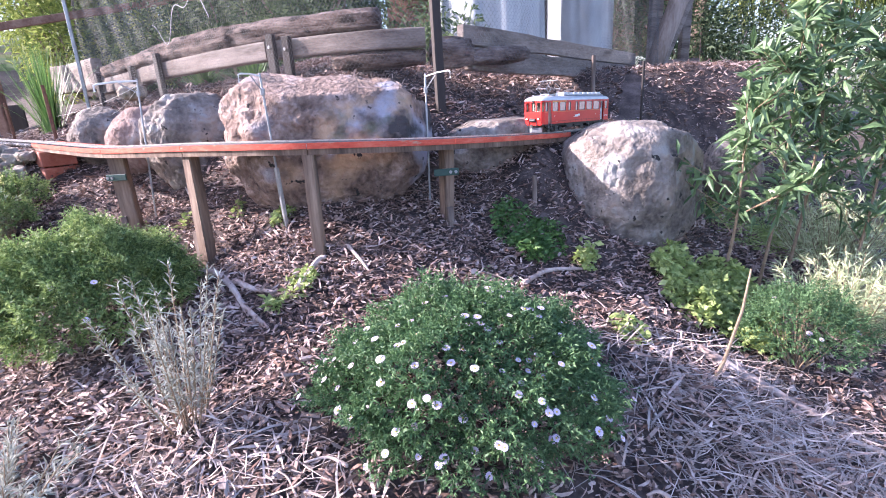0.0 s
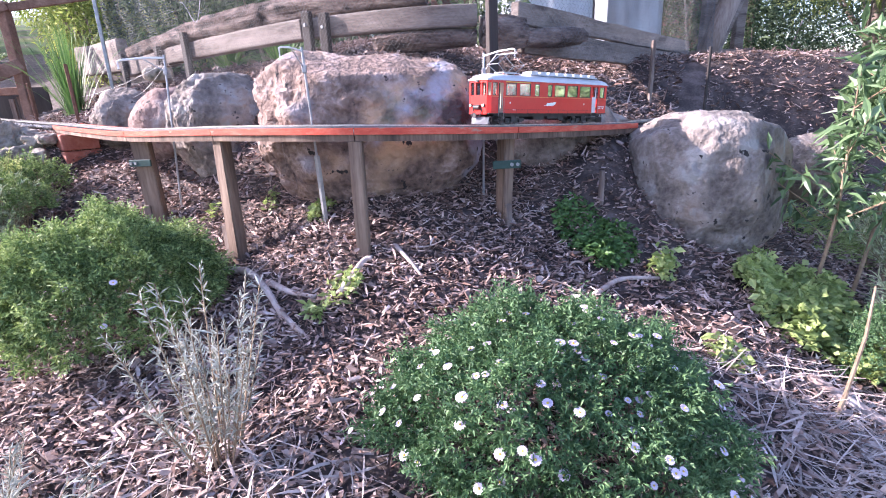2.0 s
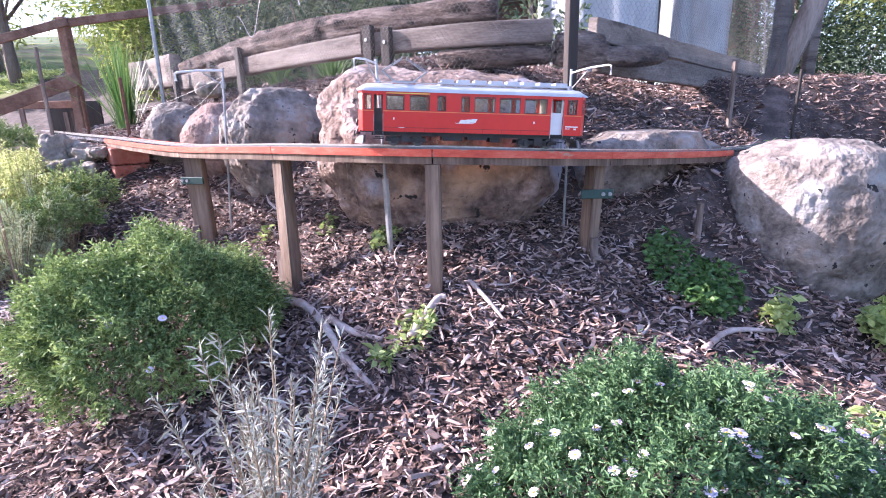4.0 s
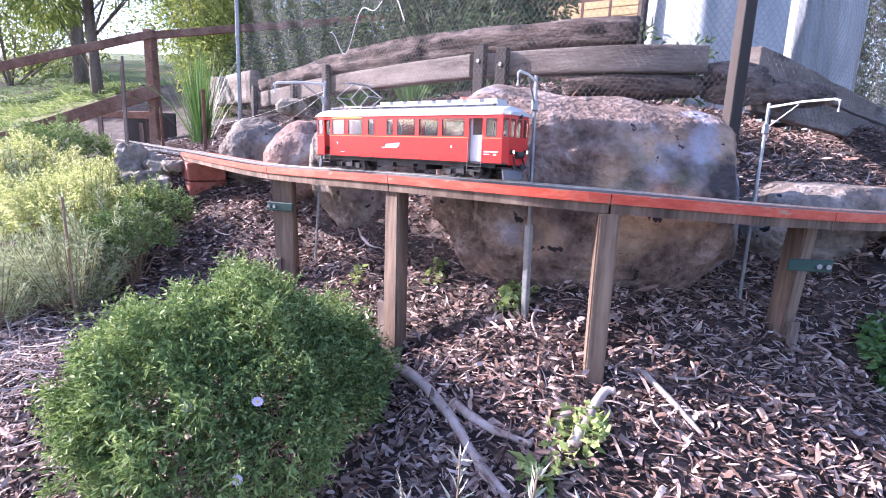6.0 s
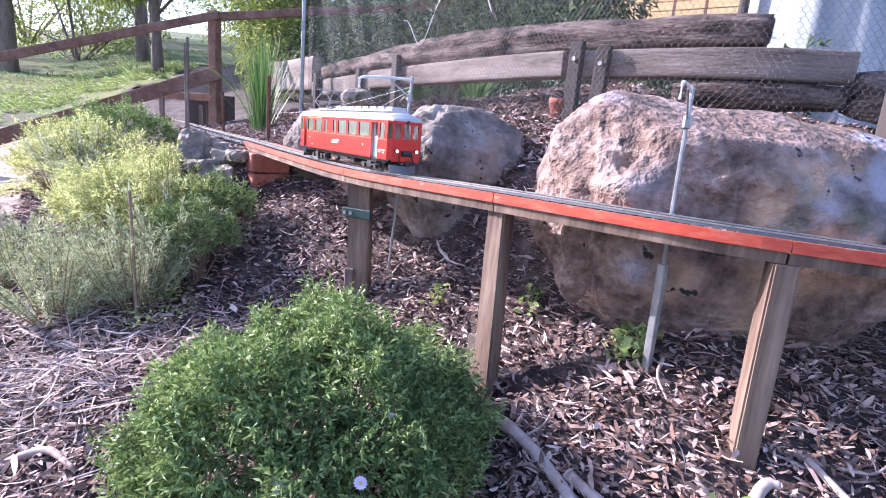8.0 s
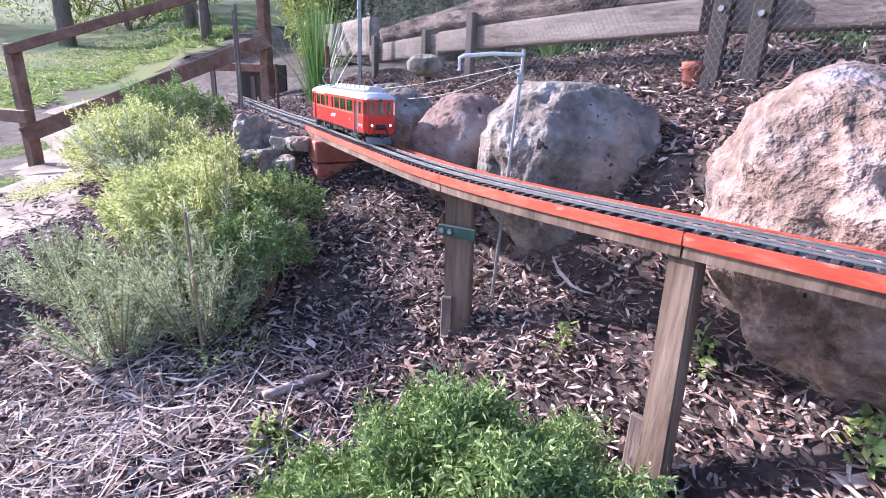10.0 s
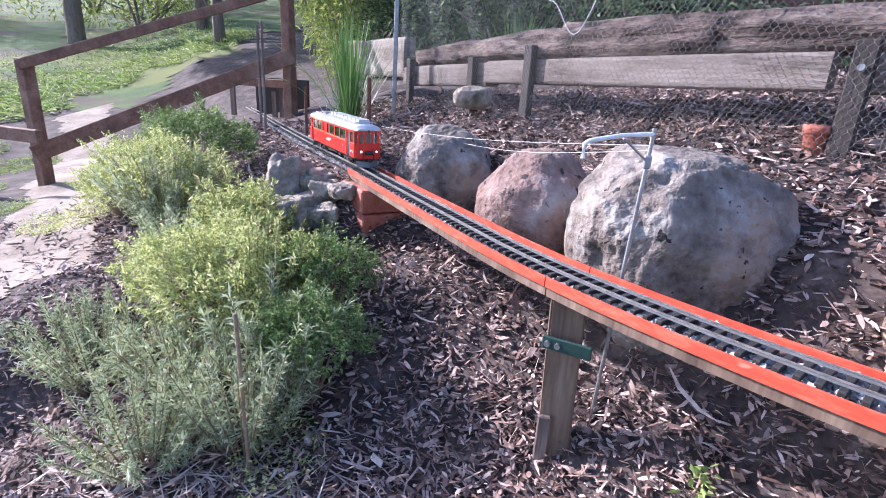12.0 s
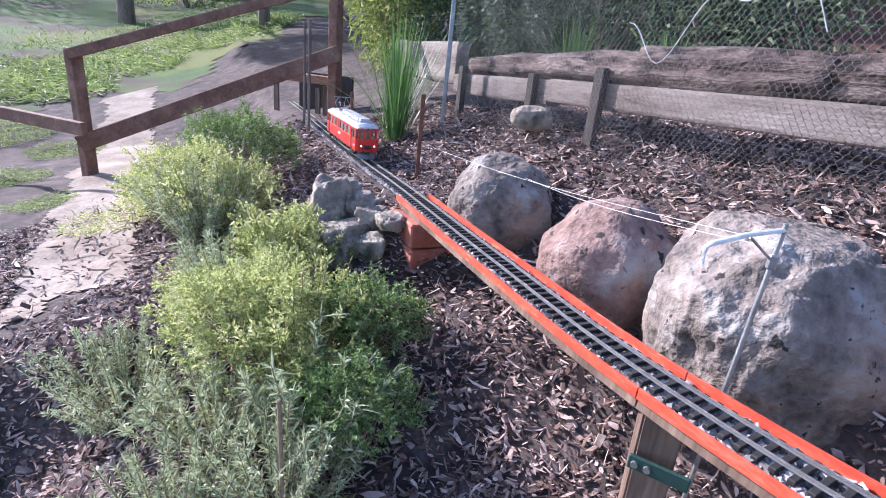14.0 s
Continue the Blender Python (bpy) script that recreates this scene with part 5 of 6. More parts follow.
ground_leaves("grass", "patchy sunlit grass along the fence", [(-6.3, 3.5, 0.30), (-5.3, 3.25, 0.20), (-6.9, 4.3, 0.32), (-7.9, 4.2, 0.5)], 9000, 0.035, 0.005, WEED, 76, 0.05)
ground_leaves("grass", "sunlit tufty lawn grass beyond the fence", [(-9.6, 5.5, 0.9), (-10.5, 7.0, 1.2), (-11.5, 5.0, 1.3), (-12.5, 8.5, 1.6), (-10.2, 9.5, 1.2), (-14.0, 6.5, 1.8), (-13.0, 11.0, 1.8)], 26000, 0.16, 0.02, WEED, 77, 0.05)
ground_leaves("grass", "short green grass behind the boulders", [(1.35, 3.25, 0.30), (1.75, 3.0, 0.30), (2.2, 3.3, 0.5)], 6000, 0.05, 0.006, WEED, 75, 0.05)


def sapling(label, foot, height, lean, seed, n=230, leaf=0.10):
    """A young wattle: a wand of a stem, side shoots and drooping sickle leaves."""
    rng = np.random.default_rng(seed)
    z = ground_z(*foot)
    ob = thing("sapling", label, "sapling", "young wattles", at=(*foot, z))
    pts = [Vector((lean[0] * u + 0.02 * math.sin(5 * u), lean[1] * u + 0.015 * math.cos(4 * u), height * u - 0.05 * (1 - u))) for u in np.linspace(0, 1, 12)]
    part("stem", tube(pts, [0.009 * (1 - 0.75 * i / 11) for i in range(12)], 7), STEM, ob)
    out = []
    bm = bmesh.new()
    for k in range(16):
        u = rng.uniform(0.3, 0.97)
        a = pts[int(u * 11)]
        an = rng.uniform(0, 2 * np.pi)
        ln = 0.32 * (1.1 - u) + 0.08
        b = a + Vector((ln * math.cos(an), ln * math.sin(an), ln * 0.7))
        rod_into(bm, a, b, 0.003, 0.0012, 5)
        m = n // 16
        w = rng.uniform(0.15, 1, m)[:, None]
        pp = np.array(a) + (np.array(b) - np.array(a)) * w
        out.append(leaves(pp, rng.normal(0, 0.7, (m, 3)) + np.array((0, 0, 0.45)), leaf, leaf * 0.24, rng, 0.25))
    m = n // 3
    w = rng.uniform(0.35, 1, m)
    pp = np.stack([np.interp(w, np.linspace(0, 1, 12), [q[k] for q in pts]) for k in range(3)], -1)
    out.append(leaves(pp, rng.normal(0, 0.7, (m, 3)) + np.array((0, 0, 0.45)), leaf, leaf * 0.24, rng, 0.25))
    tagged(part("branchwork", bm, STEM, ob), kind="stuff")
    part("leafage", join(out), SAPLING, ob, "glossy green sickle-shaped leaves")
    return ob


sapling("young wattle sapling with long green leaves", (1.28, 2.28), 0.92, (0.05, 0.02), 81, 300)
sapling("tall young wattle sapling with long green leaves", (1.50, 2.36), 1.35, (0.10, 0.05), 82, 420)
sapling("tall young wattle sapling with long green leaves", (1.72, 2.50), 1.50, (0.12, 0.05), 83, 420)
sapling("young wattle sapling with long green leaves", (1.95, 2.40), 1.20, (0.10, 0.02), 84, 360)
# thin bare stem leaning by the straw
dry = [Vector((0.80, 1.42, ground_z(0.80, 1.42) - 0.02)), Vector((0.90, 1.52, 0.30)), Vector((1.00, 1.62, 0.44)), Vector((1.06, 1.70, 0.56))]
tagged(part("dry_stem", tube(dry, [0.007, 0.006, 0.005, 0.003], 7), STEM), "bare tan plant stem leaning over straw", "stem")


def strap_plant(label, foot, n, length, width, seed, mat=REED, spread=0.5):
    rng = np.random.default_rng(seed)
    ob = thing("strappy_plant", label, "plant", at=(*foot, ground_z(*foot)))
    vs, fs = [], []
    for k in range(n):
        a, tilt, ln = rng.uniform(0, 2 * np.pi), abs(rng.normal(0, spread)), length * rng.uniform(0.5, 1)
        d = np.array((np.cos(a), np.sin(a)))
        side = np.array((-d[1], d[0]))
        base = d * rng.uniform(0, 0.07)
        k0 = len(vs)
        for i in range(6):
            u = i / 5
            out = np.sin(tilt) * ln * u + 0.25 * tilt * ln * u * u
            zz = np.cos(tilt) * ln * u - 0.35 * tilt * ln * u ** 3
            w = width * (1 - u) ** 0.6 * 0.5 + 0.0005
            c = base + d * out
            vs += [(c[0] - side[0] * w, c[1] - side[1] * w, zz), (c[0] + side[0] * w, c[1] + side[1] * w, zz + 0.002)]
        fs += [(k0 + 2 * i, k0 + 2 * i + 1, k0 + 2 * i + 3, k0 + 2 * i + 2) for i in range(5)]
    part("leaf_tuft", (vs, fs), mat, ob, "long upright strappy leaves")
    return ob


strap_plant("tall green strappy plant beside the track", (-3.30, 4.26), 210, 0.80, 0.0085, 91, spread=0.24)
strap_plant("tufted strappy plant behind the log wall", (-2.6, 5.6), 160, 0.6, 0.02, 92, spread=0.6)
strap_plant("tufted strappy plant behind the log wall", (-1.9, 5.2), 120, 0.5, 0.02, 93, spread=0.6)


# ---- lawn and path ----
def sheet(name, label, mat, inside, lift, x0, x1, y0, y1, step):
    xs, ys = np.arange(x0, x1, step), np.arange(y0, y1, step)
    X, Y = np.meshgrid(xs, ys)
    Z = heights(X, Y) + (lift(X, Y) if callable(lift) else lift)
    k = np.arange(X.size).reshape(X.shape)
    f = np.stack([k[:-1, :-1], k[:-1, 1:], k[1:, 1:], k[1:, :-1]], -1).reshape(-1, 4)
    mid = inside((X[:-1, :-1] + step / 2).ravel(), (Y[:-1, :-1] + step / 2).ravel())
    return tagged(part(name, (np.stack([X, Y, Z], -1).reshape(-1, 3).tolist(), f[mid].tolist()), mat, smooth=True), label, name, kind="structure")


sheet("lawn", "sunlit mown grass sloping up to the trees", LAWN, lambda x, y: (x < -9.0 - 0.6 * np.sin(y * 0.7) - 0.4 * np.sin(y * 2.9 + x)) & (y > 2.0), lambda x, y: 0.004 + 0.02 * np.clip(-8.8 - x, 0, 6), -42, -5, 1, 34, 0.25)
sheet("dirt_path", "pale bare earth path past the shrubs", PATHWAY, lambda x, y: (np.abs(y - 2.33 + 0.74 * (x + 3.45)) < 0.34 + 0.06 * np.sin(5 * x) + 0.035 * np.sin(17 * x + 9 * y) + 0.02 * np.sin(41 * x)) & (x < -3.62 + 0.16 * np.sin(7 * y) + 0.06 * np.sin(23 * y + x)), 0.006, -8.5, -3.2, 1.6, 6.4, 0.03)

# ---- sticks and bark on the bank ----
def stick(label, pts, r, seed):
    out = []
    for x, y, up in pts:
        out.append(Vector((x, y, ground_z(x, y) + up * 0.5 + 0.012)))
    out = [Vector(p) for p in spline([out[0] * 2 - out[1], *out, out[-1] * 2 - out[-2]], 6)]
    ob = part("stick", tube(out, [r * (1 - 0.5 * i / len(out)) for i in range(len(out))], 8, 0.14, seed), DEADWOOD, smooth=True)
    return tagged(ob, label, "stick", "sticks on the mulch")


stick("long crooked bleached stick on the mulch", [(-1.08, 2.02, 0.02), (-0.96, 1.93, 0.04), (-0.84, 1.80, 0.02), (-0.75, 1.68, 0.02), (-0.64, 1.57, 0.015)], 0.016, 1)
stick("short forked bleached stick on the mulch", [(-0.83, 1.82, 0.02), (-0.74, 1.76, 0.015), (-0.64, 1.72, 0.012)], 0.013, 2)
stick("weathered stick beside the daisy bush", [(0.28, 1.86, 0.02), (0.40, 1.98, 0.02), (0.55, 2.02, 0.03)], 0.011, 3)
stick("weathered branch beside the straw", [(0.86, 1.62, 0.02), (1.05, 1.52, 0.03), (1.22, 1.44, 0.02)], 0.020, 4)
stick("straight bleached stick on the straw", [(1.20, 1.36, 0.03), (1.40, 1.33, 0.03), (1.62, 1.30, 0.03)], 0.010, 5)
stick("thick bleached stick lying on the mulch", [(-1.02, 0.86, 0.02), (-0.96, 0.93, 0.025), (-0.92, 0.99, 0.02)], 0.016, 6)
stick("leaning bark strip beside a post", [(-0.56, 1.72, 0.02), (-0.50, 1.82, 0.05), (-0.47, 1.83, 0.06)], 0.014, 7)
stick("thin fallen twig on the mulch", [(-0.40, 1.92, 0.02), (-0.34, 1.84, 0.02), (-0.30, 1.78, 0.02)], 0.008, 8)
stick("short grey wood offcut on the mulch", [(-1.95, 2.05, 0.02), (-1.90, 2.13, 0.02), (-1.86, 2.2, 0.02)], 0.016, 9)
stick("fallen branch on the mulch by the shrubs", [(-2.05, 1.55, 0.02), (-1.95, 1.62, 0.03), (-1.83, 1.60, 0.02)], 0.012, 10)
rs = random.Random(77)
for k in range(26):
    x, y = rs.uniform(-1.6, 0.9), rs.uniform(0.9, 2.1)
    a, l = rs.uniform(0, 6.28), rs.uniform(0.05, 0.13)
    stick("thin broken twig lying on the mulch", [(x, y, 0.02), (x + l * math.cos(a) * 0.5, y + l * math.sin(a) * 0.5, 0.025), (x + l * math.cos(a + 0.3), y + l * math.sin(a + 0.3), 0.02)], rs.uniform(0.003, 0.007), 20 + k)

# ---- post-and-rail fence by the lawn ----
fence = thing("rail_fence", "brown post-and-rail timber fence with two sloping rails", "fence")
FA, FB = Vector((-5.7, 3.8, 0)), Vector((-4.38, 5.05, 0))
za, zb = 1.38, 2.05
for p, zt in ((FA, za + 0.04), (FB, zb + 0.05)):
    z0 = ground_z(p.x, p.y) - 0.2
    part("post", box((p.x, p.y, (zt + z0) / 2), (0.085, 0.085, zt - z0), bevel=0.006), FENCE_WOOD, fence)
for dz0, dz1, w in ((0.0, 0.0, 0.07), (-0.62, -0.50, 0.12)):
    a, b = FA + Vector((0, 0, za + dz0)), FB + Vector((0, 0, zb + dz1))
    d = b - a
    m = Matrix.Translation((a + b) / 2) @ d.to_track_quat("X", "Z").to_matrix().to_4x4()
    part("rail", box((0, -0.05, 0), (d.length + 0.06, 0.04, w), m, 0.005), FENCE_WOOD, fence)
a, b = FB + Vector((0.05, 0, zb)), FB + Vector((2.2, 1.6, zb + 0.55))
part("rail", box((0, 0, 0), ((b - a).length, 0.04, 0.07), Matrix.Translation((a + b) / 2) @ (b - a).to_track_quat("X", "Z").to_matrix().to_4x4(), 0.005), FENCE_WOOD, fence)
part("rail", box((0, 0, 0), (3.2, 0.04, 0.09), Matrix.Translation((-6.9, 3.5, 0.92)) @ Matrix.Rotation(0.05, 4, "Z"), 0.005), FENCE_WOOD, fence)

# dark opening of the track's tunnel with its boards
portal = thing("tunnel_portal", "dark timber opening where the track passes under boards", "portal")
o = Vector((-4.75, 5.15, 1.08))
for k, (dx, w, h) in enumerate(((-0.20, 0.05, 0.26), (0.16, 0.06, 0.24), (0.23, 0.05, 0.27), (0.10, 0.05, 0.22))):
    part("board", box((o.x + dx, o.y - 0.04 + dx * 0.6, o.z + h / 2 - 0.04), (w, 0.02, h), bevel=0.002), OLD_WOOD, portal, "grey upright board")
part("lintel", box((o.x, o.y, o.z + 0.25), (0.62, 0.10, 0.07), bevel=0.004), FENCE_WOOD, portal)
# black panel stands in for the darkness inside the tunnel
part("back", box((o.x, o.y + 0.25, o.z + 0.12), (0.6, 0.02, 0.34)), BLACK_WOOD, portal)

# terracotta pot lying at the foot of the wall
pot = part("flower_pot", tube([(0, 0, 0), (0, 0, 0.02), (0, 0, 0.09), (0, 0, 0.092), (0, 0, 0.115)], [0.024, 0.026, 0.033, 0.038, 0.039], 16), TERRACOTTA, smooth=True)
pot.location = (-1.05, 3.16, ground_z(-1.05, 3.16) - 0.045)
tagged(pot, "small terracotta pot beside the log wall", "pot")

# ---- gate frame behind the right end ----
gate = thing("gate_frame", "weathered timber gate posts with a diagonal brace", "gate")
for x, y, zt, w in ((2.10, 5.55, 2.6, 0.11), (2.55, 5.9, 2.6, 0.09)):
    z0 = ground_z(x, y) - 0.2
    part("post", box((x, y, (zt + z0) / 2), (w, w, zt - z0), bevel=0.006), SLEEPER, gate)
part("brace", box((0, 0, 0), (0.95, 0.05, 0.07), Matrix.Translation((2.42, 5.75, 1.78)) @ Matrix.Rotation(0.6, 4, "Z") @ Matrix.Rotation(-1.0, 4, "Y"), 0.004), SLEEPER, gate)
part("crosspiece", box((2.33, 5.72, 2.28), (0.62, 0.05, 0.07), bevel=0.004), SLEEPER, gate)
part("crosspiece", box((2.33, 5.72, 1.42), (0.62, 0.05, 0.07), bevel=0.004), SLEEPER, gate)
ret = part("edging_board", box((0, 0, 0), (1.2, 0.03, 0.10), Matrix.Translation((2.7, 5.0, 1.22)) @ Matrix.Rotation(0.3, 4, "Z"), 0.004), FENCE_WOOD)
tagged(ret, "low brown timber edging board on the bank", "board")

# ---- water tank under a sheet ----
rngt = np.random.default_rng(5)


def sheeted(label, centre, r, z0, z1, seed):
    vs, fs, seg, rows = [], [], 72, 16
    for j in range(rows + 1):
        u = j / rows
        for k in range(seg):
            a = 2 * math.pi * k / seg
            fold = 0.045 * math.sin(a * 9 + seed) * (1 - 0.5 * u) + 0.03 * math.sin(a * 23 + 3 * u + seed) + 0.02 * noise.noise(Vector((a * 3, u * 4, seed)))
            rr = r * (1 + fold) * (1 - 0.06 * u)
            vs.append((centre[0] + rr * math.cos(a), centre[1] + rr * math.sin(a), z0 + (z1 - z0) * u))
    for j in range(rows):
        for k in range(seg):
            k2 = (k + 1) % seg
            fs.append((j * seg + k, j * seg + k2, (j + 1) * seg + k2, (j + 1) * seg + k))
    fs.append(tuple(rows * seg + k for k in range(seg)))
    return tagged(part("sheeted_tank", (vs, fs), TARP, smooth=True), label, "tank")


sheeted("tall drum wrapped in pale bluish sheet", (0.42, 5.0), 0.46, 1.45, 3.4, 1.0)
sheeted("tall drum wrapped in pale bluish sheet", (1.36, 5.75), 0.36, 1.45, 3.3, 2.0)
for x, y in ((0.92, 5.12), (-0.10, 4.78)):
    tagged(part("tarp_pole", rod((x, y, 1.3), (x, y, 3.4), 0.03, seg=10), BLACK_WOOD), "dark round pole beside the sheeted drum", "pole")

# ---- house behind the trees ----
house = thing("house", "cream weatherboard house with brown trim behind the trees", "house")
hm = Matrix.Translation((3.6, 24.0, 0)) @ Matrix.Rotation(-0.35, 4, "Z")
part("wall", box((0, 0, 7.6), (11, 6, 4.0), hm), HOUSE_WALL, house)
for k in range(13):
    part("weatherboard", box((0, -3.02, 5.75 + 0.3 * k), (11, 0.05, 0.27), hm @ Matrix.Rotation(0.03, 4, "X")), HOUSE_WALL, house)
part("base", box((0, -2.6, 4.0), (11.2, 0.2, 3.4), hm), HOUSE_TRIM, house, "dark lattice base under the floor")
part("roof", box((0, 0, 10.0), (12.4, 7.4, 0.4), hm), HOUSE_TRIM, house, "brown roof")
for x in (-4.2, -2.2, 0.4, 2.6, 4.5):
    win = part("window", box((x, -3.10, 7.7), (1.3, 0.08, 1.5), hm), HOUSE_GLASS, house)
    part("window_frame", box((x, -3.16, 8.5), (1.5, 0.06, 0.12), hm), HOUSE_TRIM, win)
    part("window_sill", box((x, -3.16, 6.9), (1.5, 0.10, 0.12), hm), HOUSE_TRIM, win)
for k in range(12):
    part("railing_post", box((-5.4 + k, -3.9, 6.0), (0.08, 0.08, 1.1), hm), HOUSE_TRIM, house)
part("railing", box((0, -3.9, 6.55), (11, 0.08, 0.1), hm), HOUSE_TRIM, house)
part("veranda_floor", box((0, -3.5, 5.42), (11.2, 0.95, 0.12), hm), HOUSE_TRIM, house)


# ---- trees and thickets behind ----
def tree(label, foot, height, crown_r, crown_h, n, leaf, mat, seed, trunk_r=0.16, lean=(0, 0), clumps=14):
    rng = np.random.default_rng(seed)
    z = ground_z(*foot)
    ob = thing("tree", label, "tree", "background trees", at=(*foot, z))
    pts = [Vector((lean[0] * u + 0.1 * math.sin(3 * u + seed), lean[1] * u + 0.08 * math.cos(4 * u), height * u - 0.3 * (1 - u))) for u in np.linspace(0, 1, 10)]
    part("trunk", tube(pts, [trunk_r * (1 - 0.7 * i / 9) for i in range(10)], 10, 0.08, seed), TRUNK, ob, smooth=True)
    bm = bmesh.new()
    out = []
    for k in range(clumps):
        u = rng.uniform(1 - crown_h / height, 1.0)
        a, r = rng.uniform(0, 2 * np.pi), crown_r * np.sqrt(rng.uniform(0.05, 1))
        c = np.array(pts[int(u * 9)]) + np.array((r * np.cos(a), r * np.sin(a), rng.uniform(-0.1, 0.25) * crown_h * 0.5))
        b = pts[max(1, int(u * 9) - 2)]
        rod_into(bm, b, c, trunk_r * 0.22, trunk_r * 0.06, 6)
        m = n // clumps
        s = crown_r * rng.uniform(0.3, 0.5)
        d = rng.normal(0, 1, (m, 3))
        d /= np.linalg.norm(d, axis=1, keepdims=True)
        p = c + d * s * (rng.uniform(0.1, 1, m) ** 0.5)[:, None] * np.array((1, 1, 0.8))
        out.append(leaves(p, d + rng.normal(0, 0.5, (m, 3)) - np.array((0, 0, 0.3)), leaf, leaf * 0.3, rng, 0.3, plain=True))
    tagged(part("branchwork", bm, TRUNK, ob), kind="stuff")
    part("crown", join(out), mat, ob, "loose leafy crown")
    return ob


def thicket(label, spots, n, leaf, mat, seed):
    """A run of leafy clumps: spots of x, y, radius, height."""
    rng = np.random.default_rng(seed)
    x0, y0 = spots[0][:2]
    ob = thing("thicket", label, "bushes", "background thickets", at=(x0, y0, ground_z(x0, y0)))
    out = []
    bm = bmesh.new()
    o = np.array(ob.location)
    tot = sum(s[2] * s[3] for s in spots)
    for x, y, r, h in spots:
        c = np.array((x, y, ground_z(x, y))) - o
        m = int(n * r * h / tot)
        k = 9
        for _ in range(k):
            cc = c + np.array((rng.uniform(-0.7, 0.7) * r, rng.uniform(-0.7, 0.7) * r, rng.uniform(0.15, 0.9) * h))
            rod_into(bm, c + np.array((0, 0, -0.05)), cc, 0.02 + 0.01 * r, 0.006, 5)
            mm = m // k
            d = rng.normal(0, 1, (mm, 3))
            d /= np.linalg.norm(d, axis=1, keepdims=True)
            p = cc + d * np.array((r * 0.5, r * 0.5, h * 0.28)) * (rng.uniform(0.05, 1, mm) ** 0.4)[:, None]
            out.append(leaves(p, d + rng.normal(0, 0.6, (mm, 3)) + np.array((0, 0, 0.2)), leaf, leaf * 0.3, rng, 0.25, plain=True))
    tagged(part("branchwork", bm, TRUNK, ob), kind="stuff")
    part("foliage", join(out), mat, ob)
    return ob


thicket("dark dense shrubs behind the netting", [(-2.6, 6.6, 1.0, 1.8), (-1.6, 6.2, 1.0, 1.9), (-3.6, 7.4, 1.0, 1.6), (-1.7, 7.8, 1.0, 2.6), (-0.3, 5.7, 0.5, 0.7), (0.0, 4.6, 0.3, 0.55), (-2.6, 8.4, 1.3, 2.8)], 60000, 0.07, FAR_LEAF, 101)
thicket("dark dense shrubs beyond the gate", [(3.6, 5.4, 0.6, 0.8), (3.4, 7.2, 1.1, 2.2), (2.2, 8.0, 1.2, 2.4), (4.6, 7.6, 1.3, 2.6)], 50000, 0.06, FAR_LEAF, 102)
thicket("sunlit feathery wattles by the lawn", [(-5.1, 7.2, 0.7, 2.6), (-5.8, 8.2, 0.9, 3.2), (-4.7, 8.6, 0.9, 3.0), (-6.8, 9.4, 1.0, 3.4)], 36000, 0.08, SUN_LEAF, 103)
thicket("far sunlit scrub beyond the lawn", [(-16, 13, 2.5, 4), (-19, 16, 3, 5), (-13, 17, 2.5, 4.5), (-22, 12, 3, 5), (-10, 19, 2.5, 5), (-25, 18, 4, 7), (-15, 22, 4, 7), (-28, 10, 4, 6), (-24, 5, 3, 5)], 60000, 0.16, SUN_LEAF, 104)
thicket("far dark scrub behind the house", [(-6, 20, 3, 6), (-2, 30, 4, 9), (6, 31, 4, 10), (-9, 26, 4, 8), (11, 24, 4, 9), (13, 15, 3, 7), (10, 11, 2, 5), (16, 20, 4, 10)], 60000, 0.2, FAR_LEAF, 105)
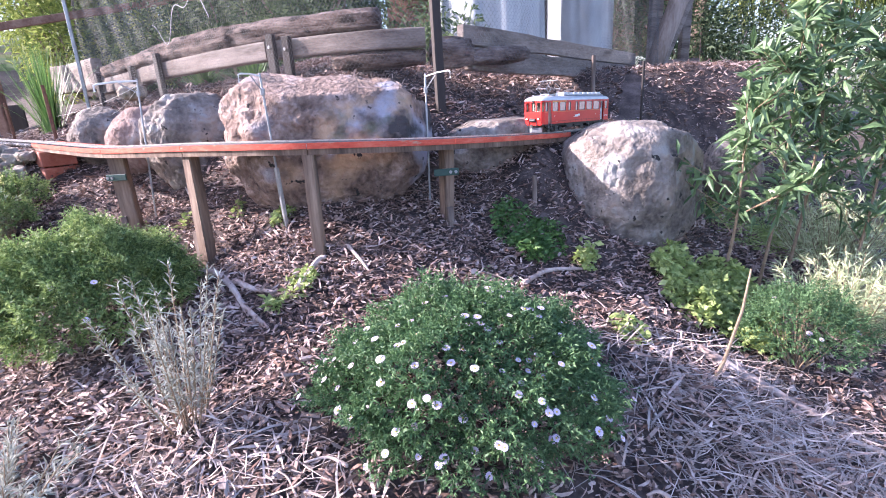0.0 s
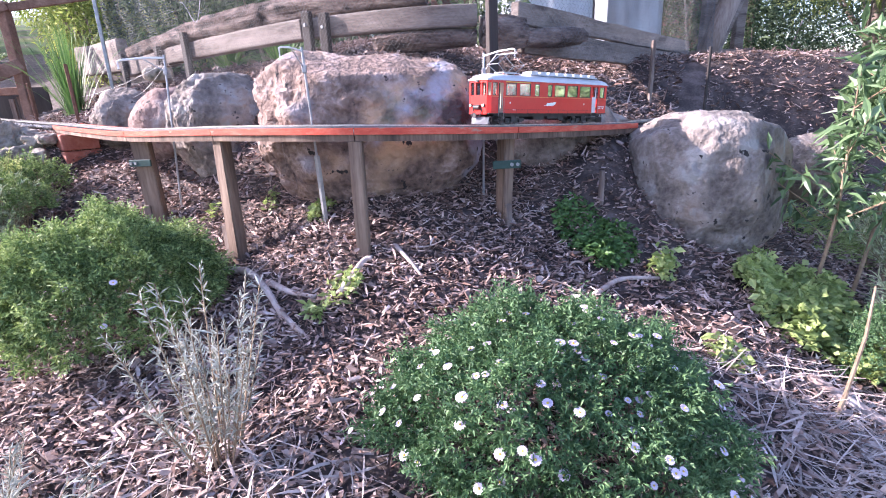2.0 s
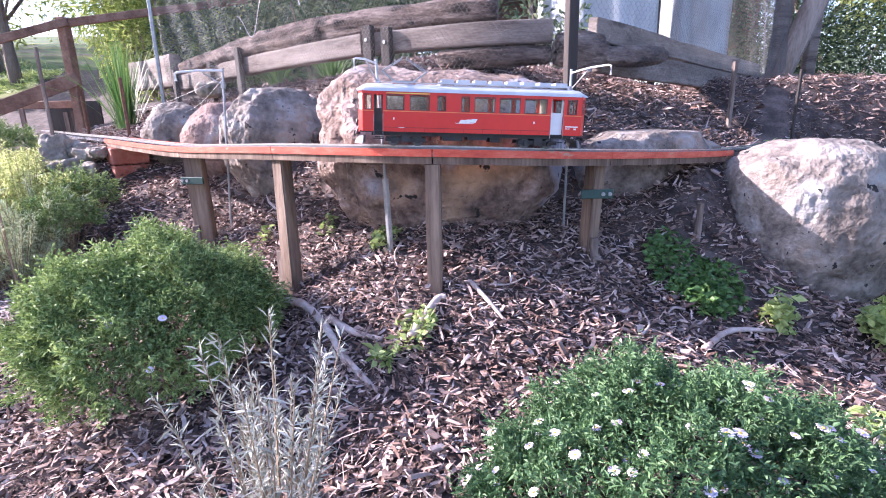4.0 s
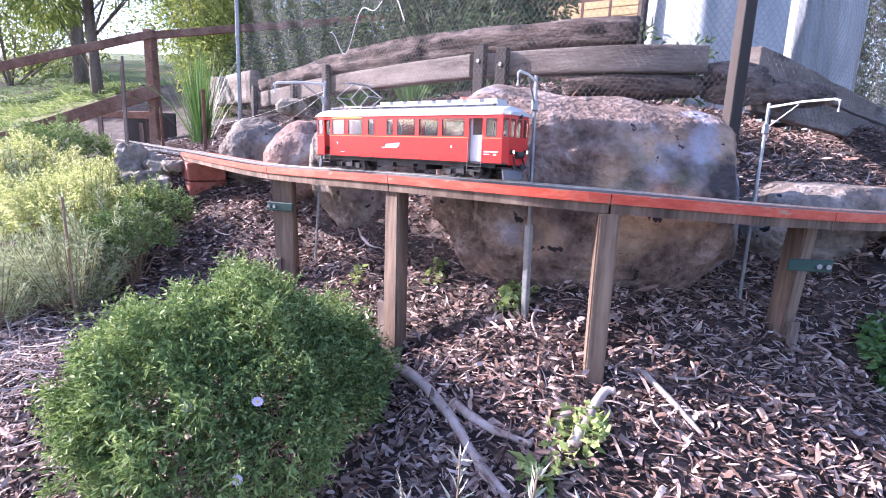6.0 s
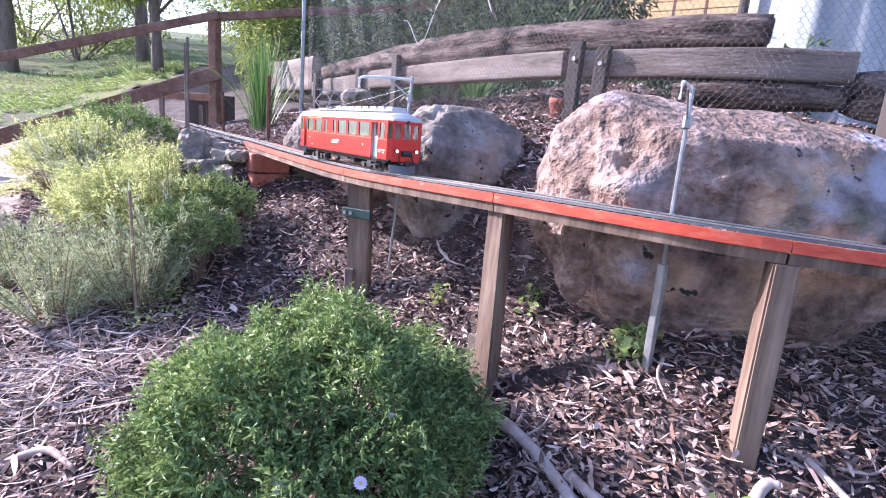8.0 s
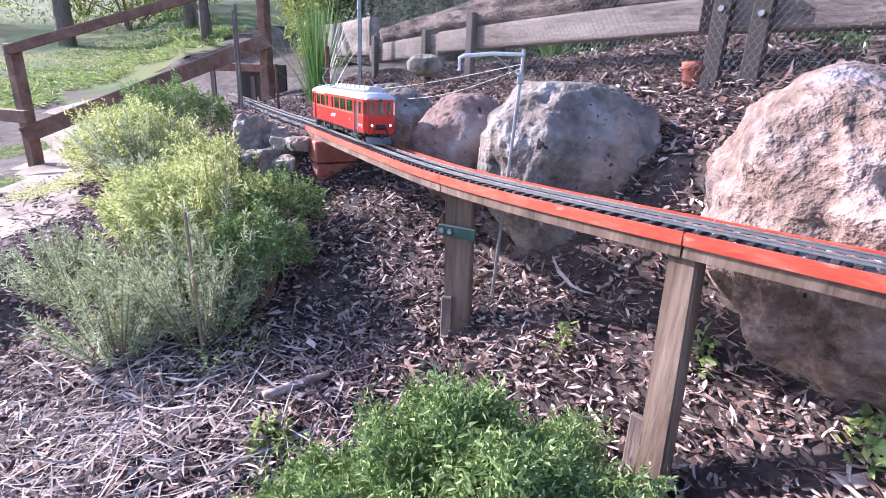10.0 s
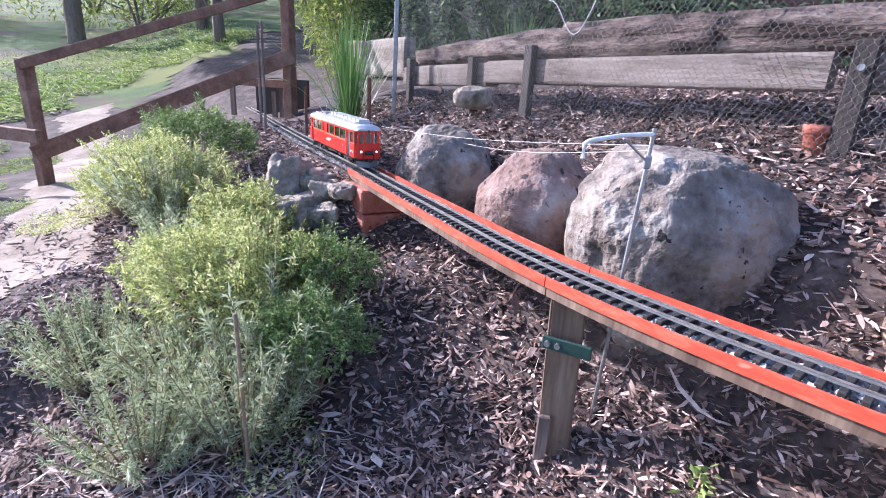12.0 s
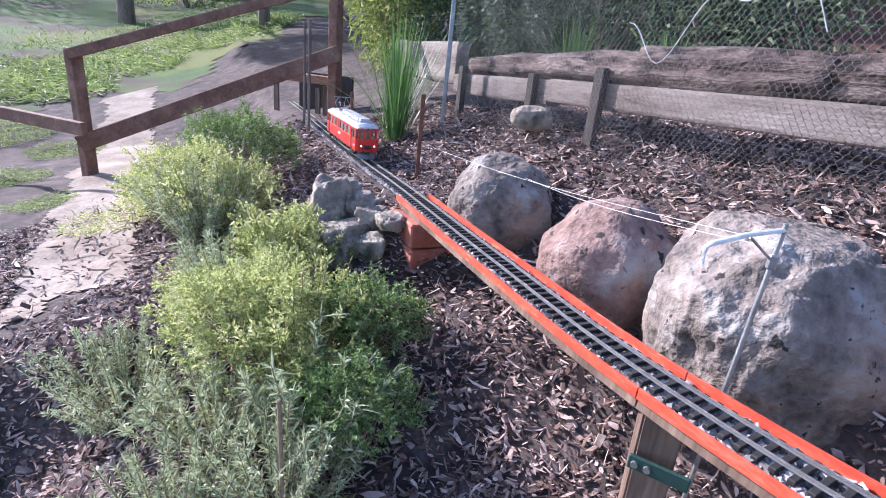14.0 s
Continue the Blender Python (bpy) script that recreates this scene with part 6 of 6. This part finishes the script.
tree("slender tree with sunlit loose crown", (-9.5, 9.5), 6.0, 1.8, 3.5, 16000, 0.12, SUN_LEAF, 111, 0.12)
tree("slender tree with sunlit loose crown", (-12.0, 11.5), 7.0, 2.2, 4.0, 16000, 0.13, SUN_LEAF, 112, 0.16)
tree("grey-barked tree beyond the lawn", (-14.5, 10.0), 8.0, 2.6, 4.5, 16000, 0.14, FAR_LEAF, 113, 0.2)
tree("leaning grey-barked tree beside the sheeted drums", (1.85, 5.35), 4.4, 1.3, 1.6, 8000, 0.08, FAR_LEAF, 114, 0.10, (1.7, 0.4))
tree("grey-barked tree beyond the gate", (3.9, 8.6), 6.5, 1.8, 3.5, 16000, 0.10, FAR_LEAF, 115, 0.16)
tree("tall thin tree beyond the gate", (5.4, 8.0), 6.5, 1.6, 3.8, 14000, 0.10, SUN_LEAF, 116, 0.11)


# ---- movement ----
RIDE = [(0, 7.61), (0.5, 7.43), (1, 7.255), (1.5, 7.077), (2, 6.90), (4.5, 6.08), (5, 5.913), (5.5, 5.75), (6, 5.583), (6.5, 5.41), (7, 5.227), (7.5, 5.038), (8, 4.84), (10.5, 3.85), (11, 3.675), (11.5, 3.507), (12, 3.34), (12.5, 3.175), (13, 3.01), (13.5, 2.845), (14, 2.665)]      # seconds, metres along the track


def motions():
    def car_pose(c):
        a, b = on_line(c - 0.20, 0, RAIL_H)[0], on_line(c + 0.20, 0, RAIL_H)[0]
        d = (b - a).normalized()
        side = Vector((-d.y, d.x, 0)).normalized()
        up = d.cross(side)
        m = Matrix((d, side, up)).transposed().to_4x4()
        return Matrix.Translation((a + b) / 2) @ m
    ts = np.array([r[0] for r in RIDE])
    cs = np.array([r[1] for r in RIDE])
    fine = np.arange(0, 14.0001, 0.5)
    walk(car, [(float(t), car_pose(float(np.interp(t, ts, cs)))) for t in fine])
    spin = np.arange(0, 14.0001, 1 / 15)
    for wheel, x in wheelsets:
        walk(wheel, [(float(t), pose(x, 0, 0.0152, 0, 0, 0) @ Matrix.Rotation(float(np.interp(t, ts, cs) - cs[0]) / 0.015, 4, "Y")) for t in spin])


motions()
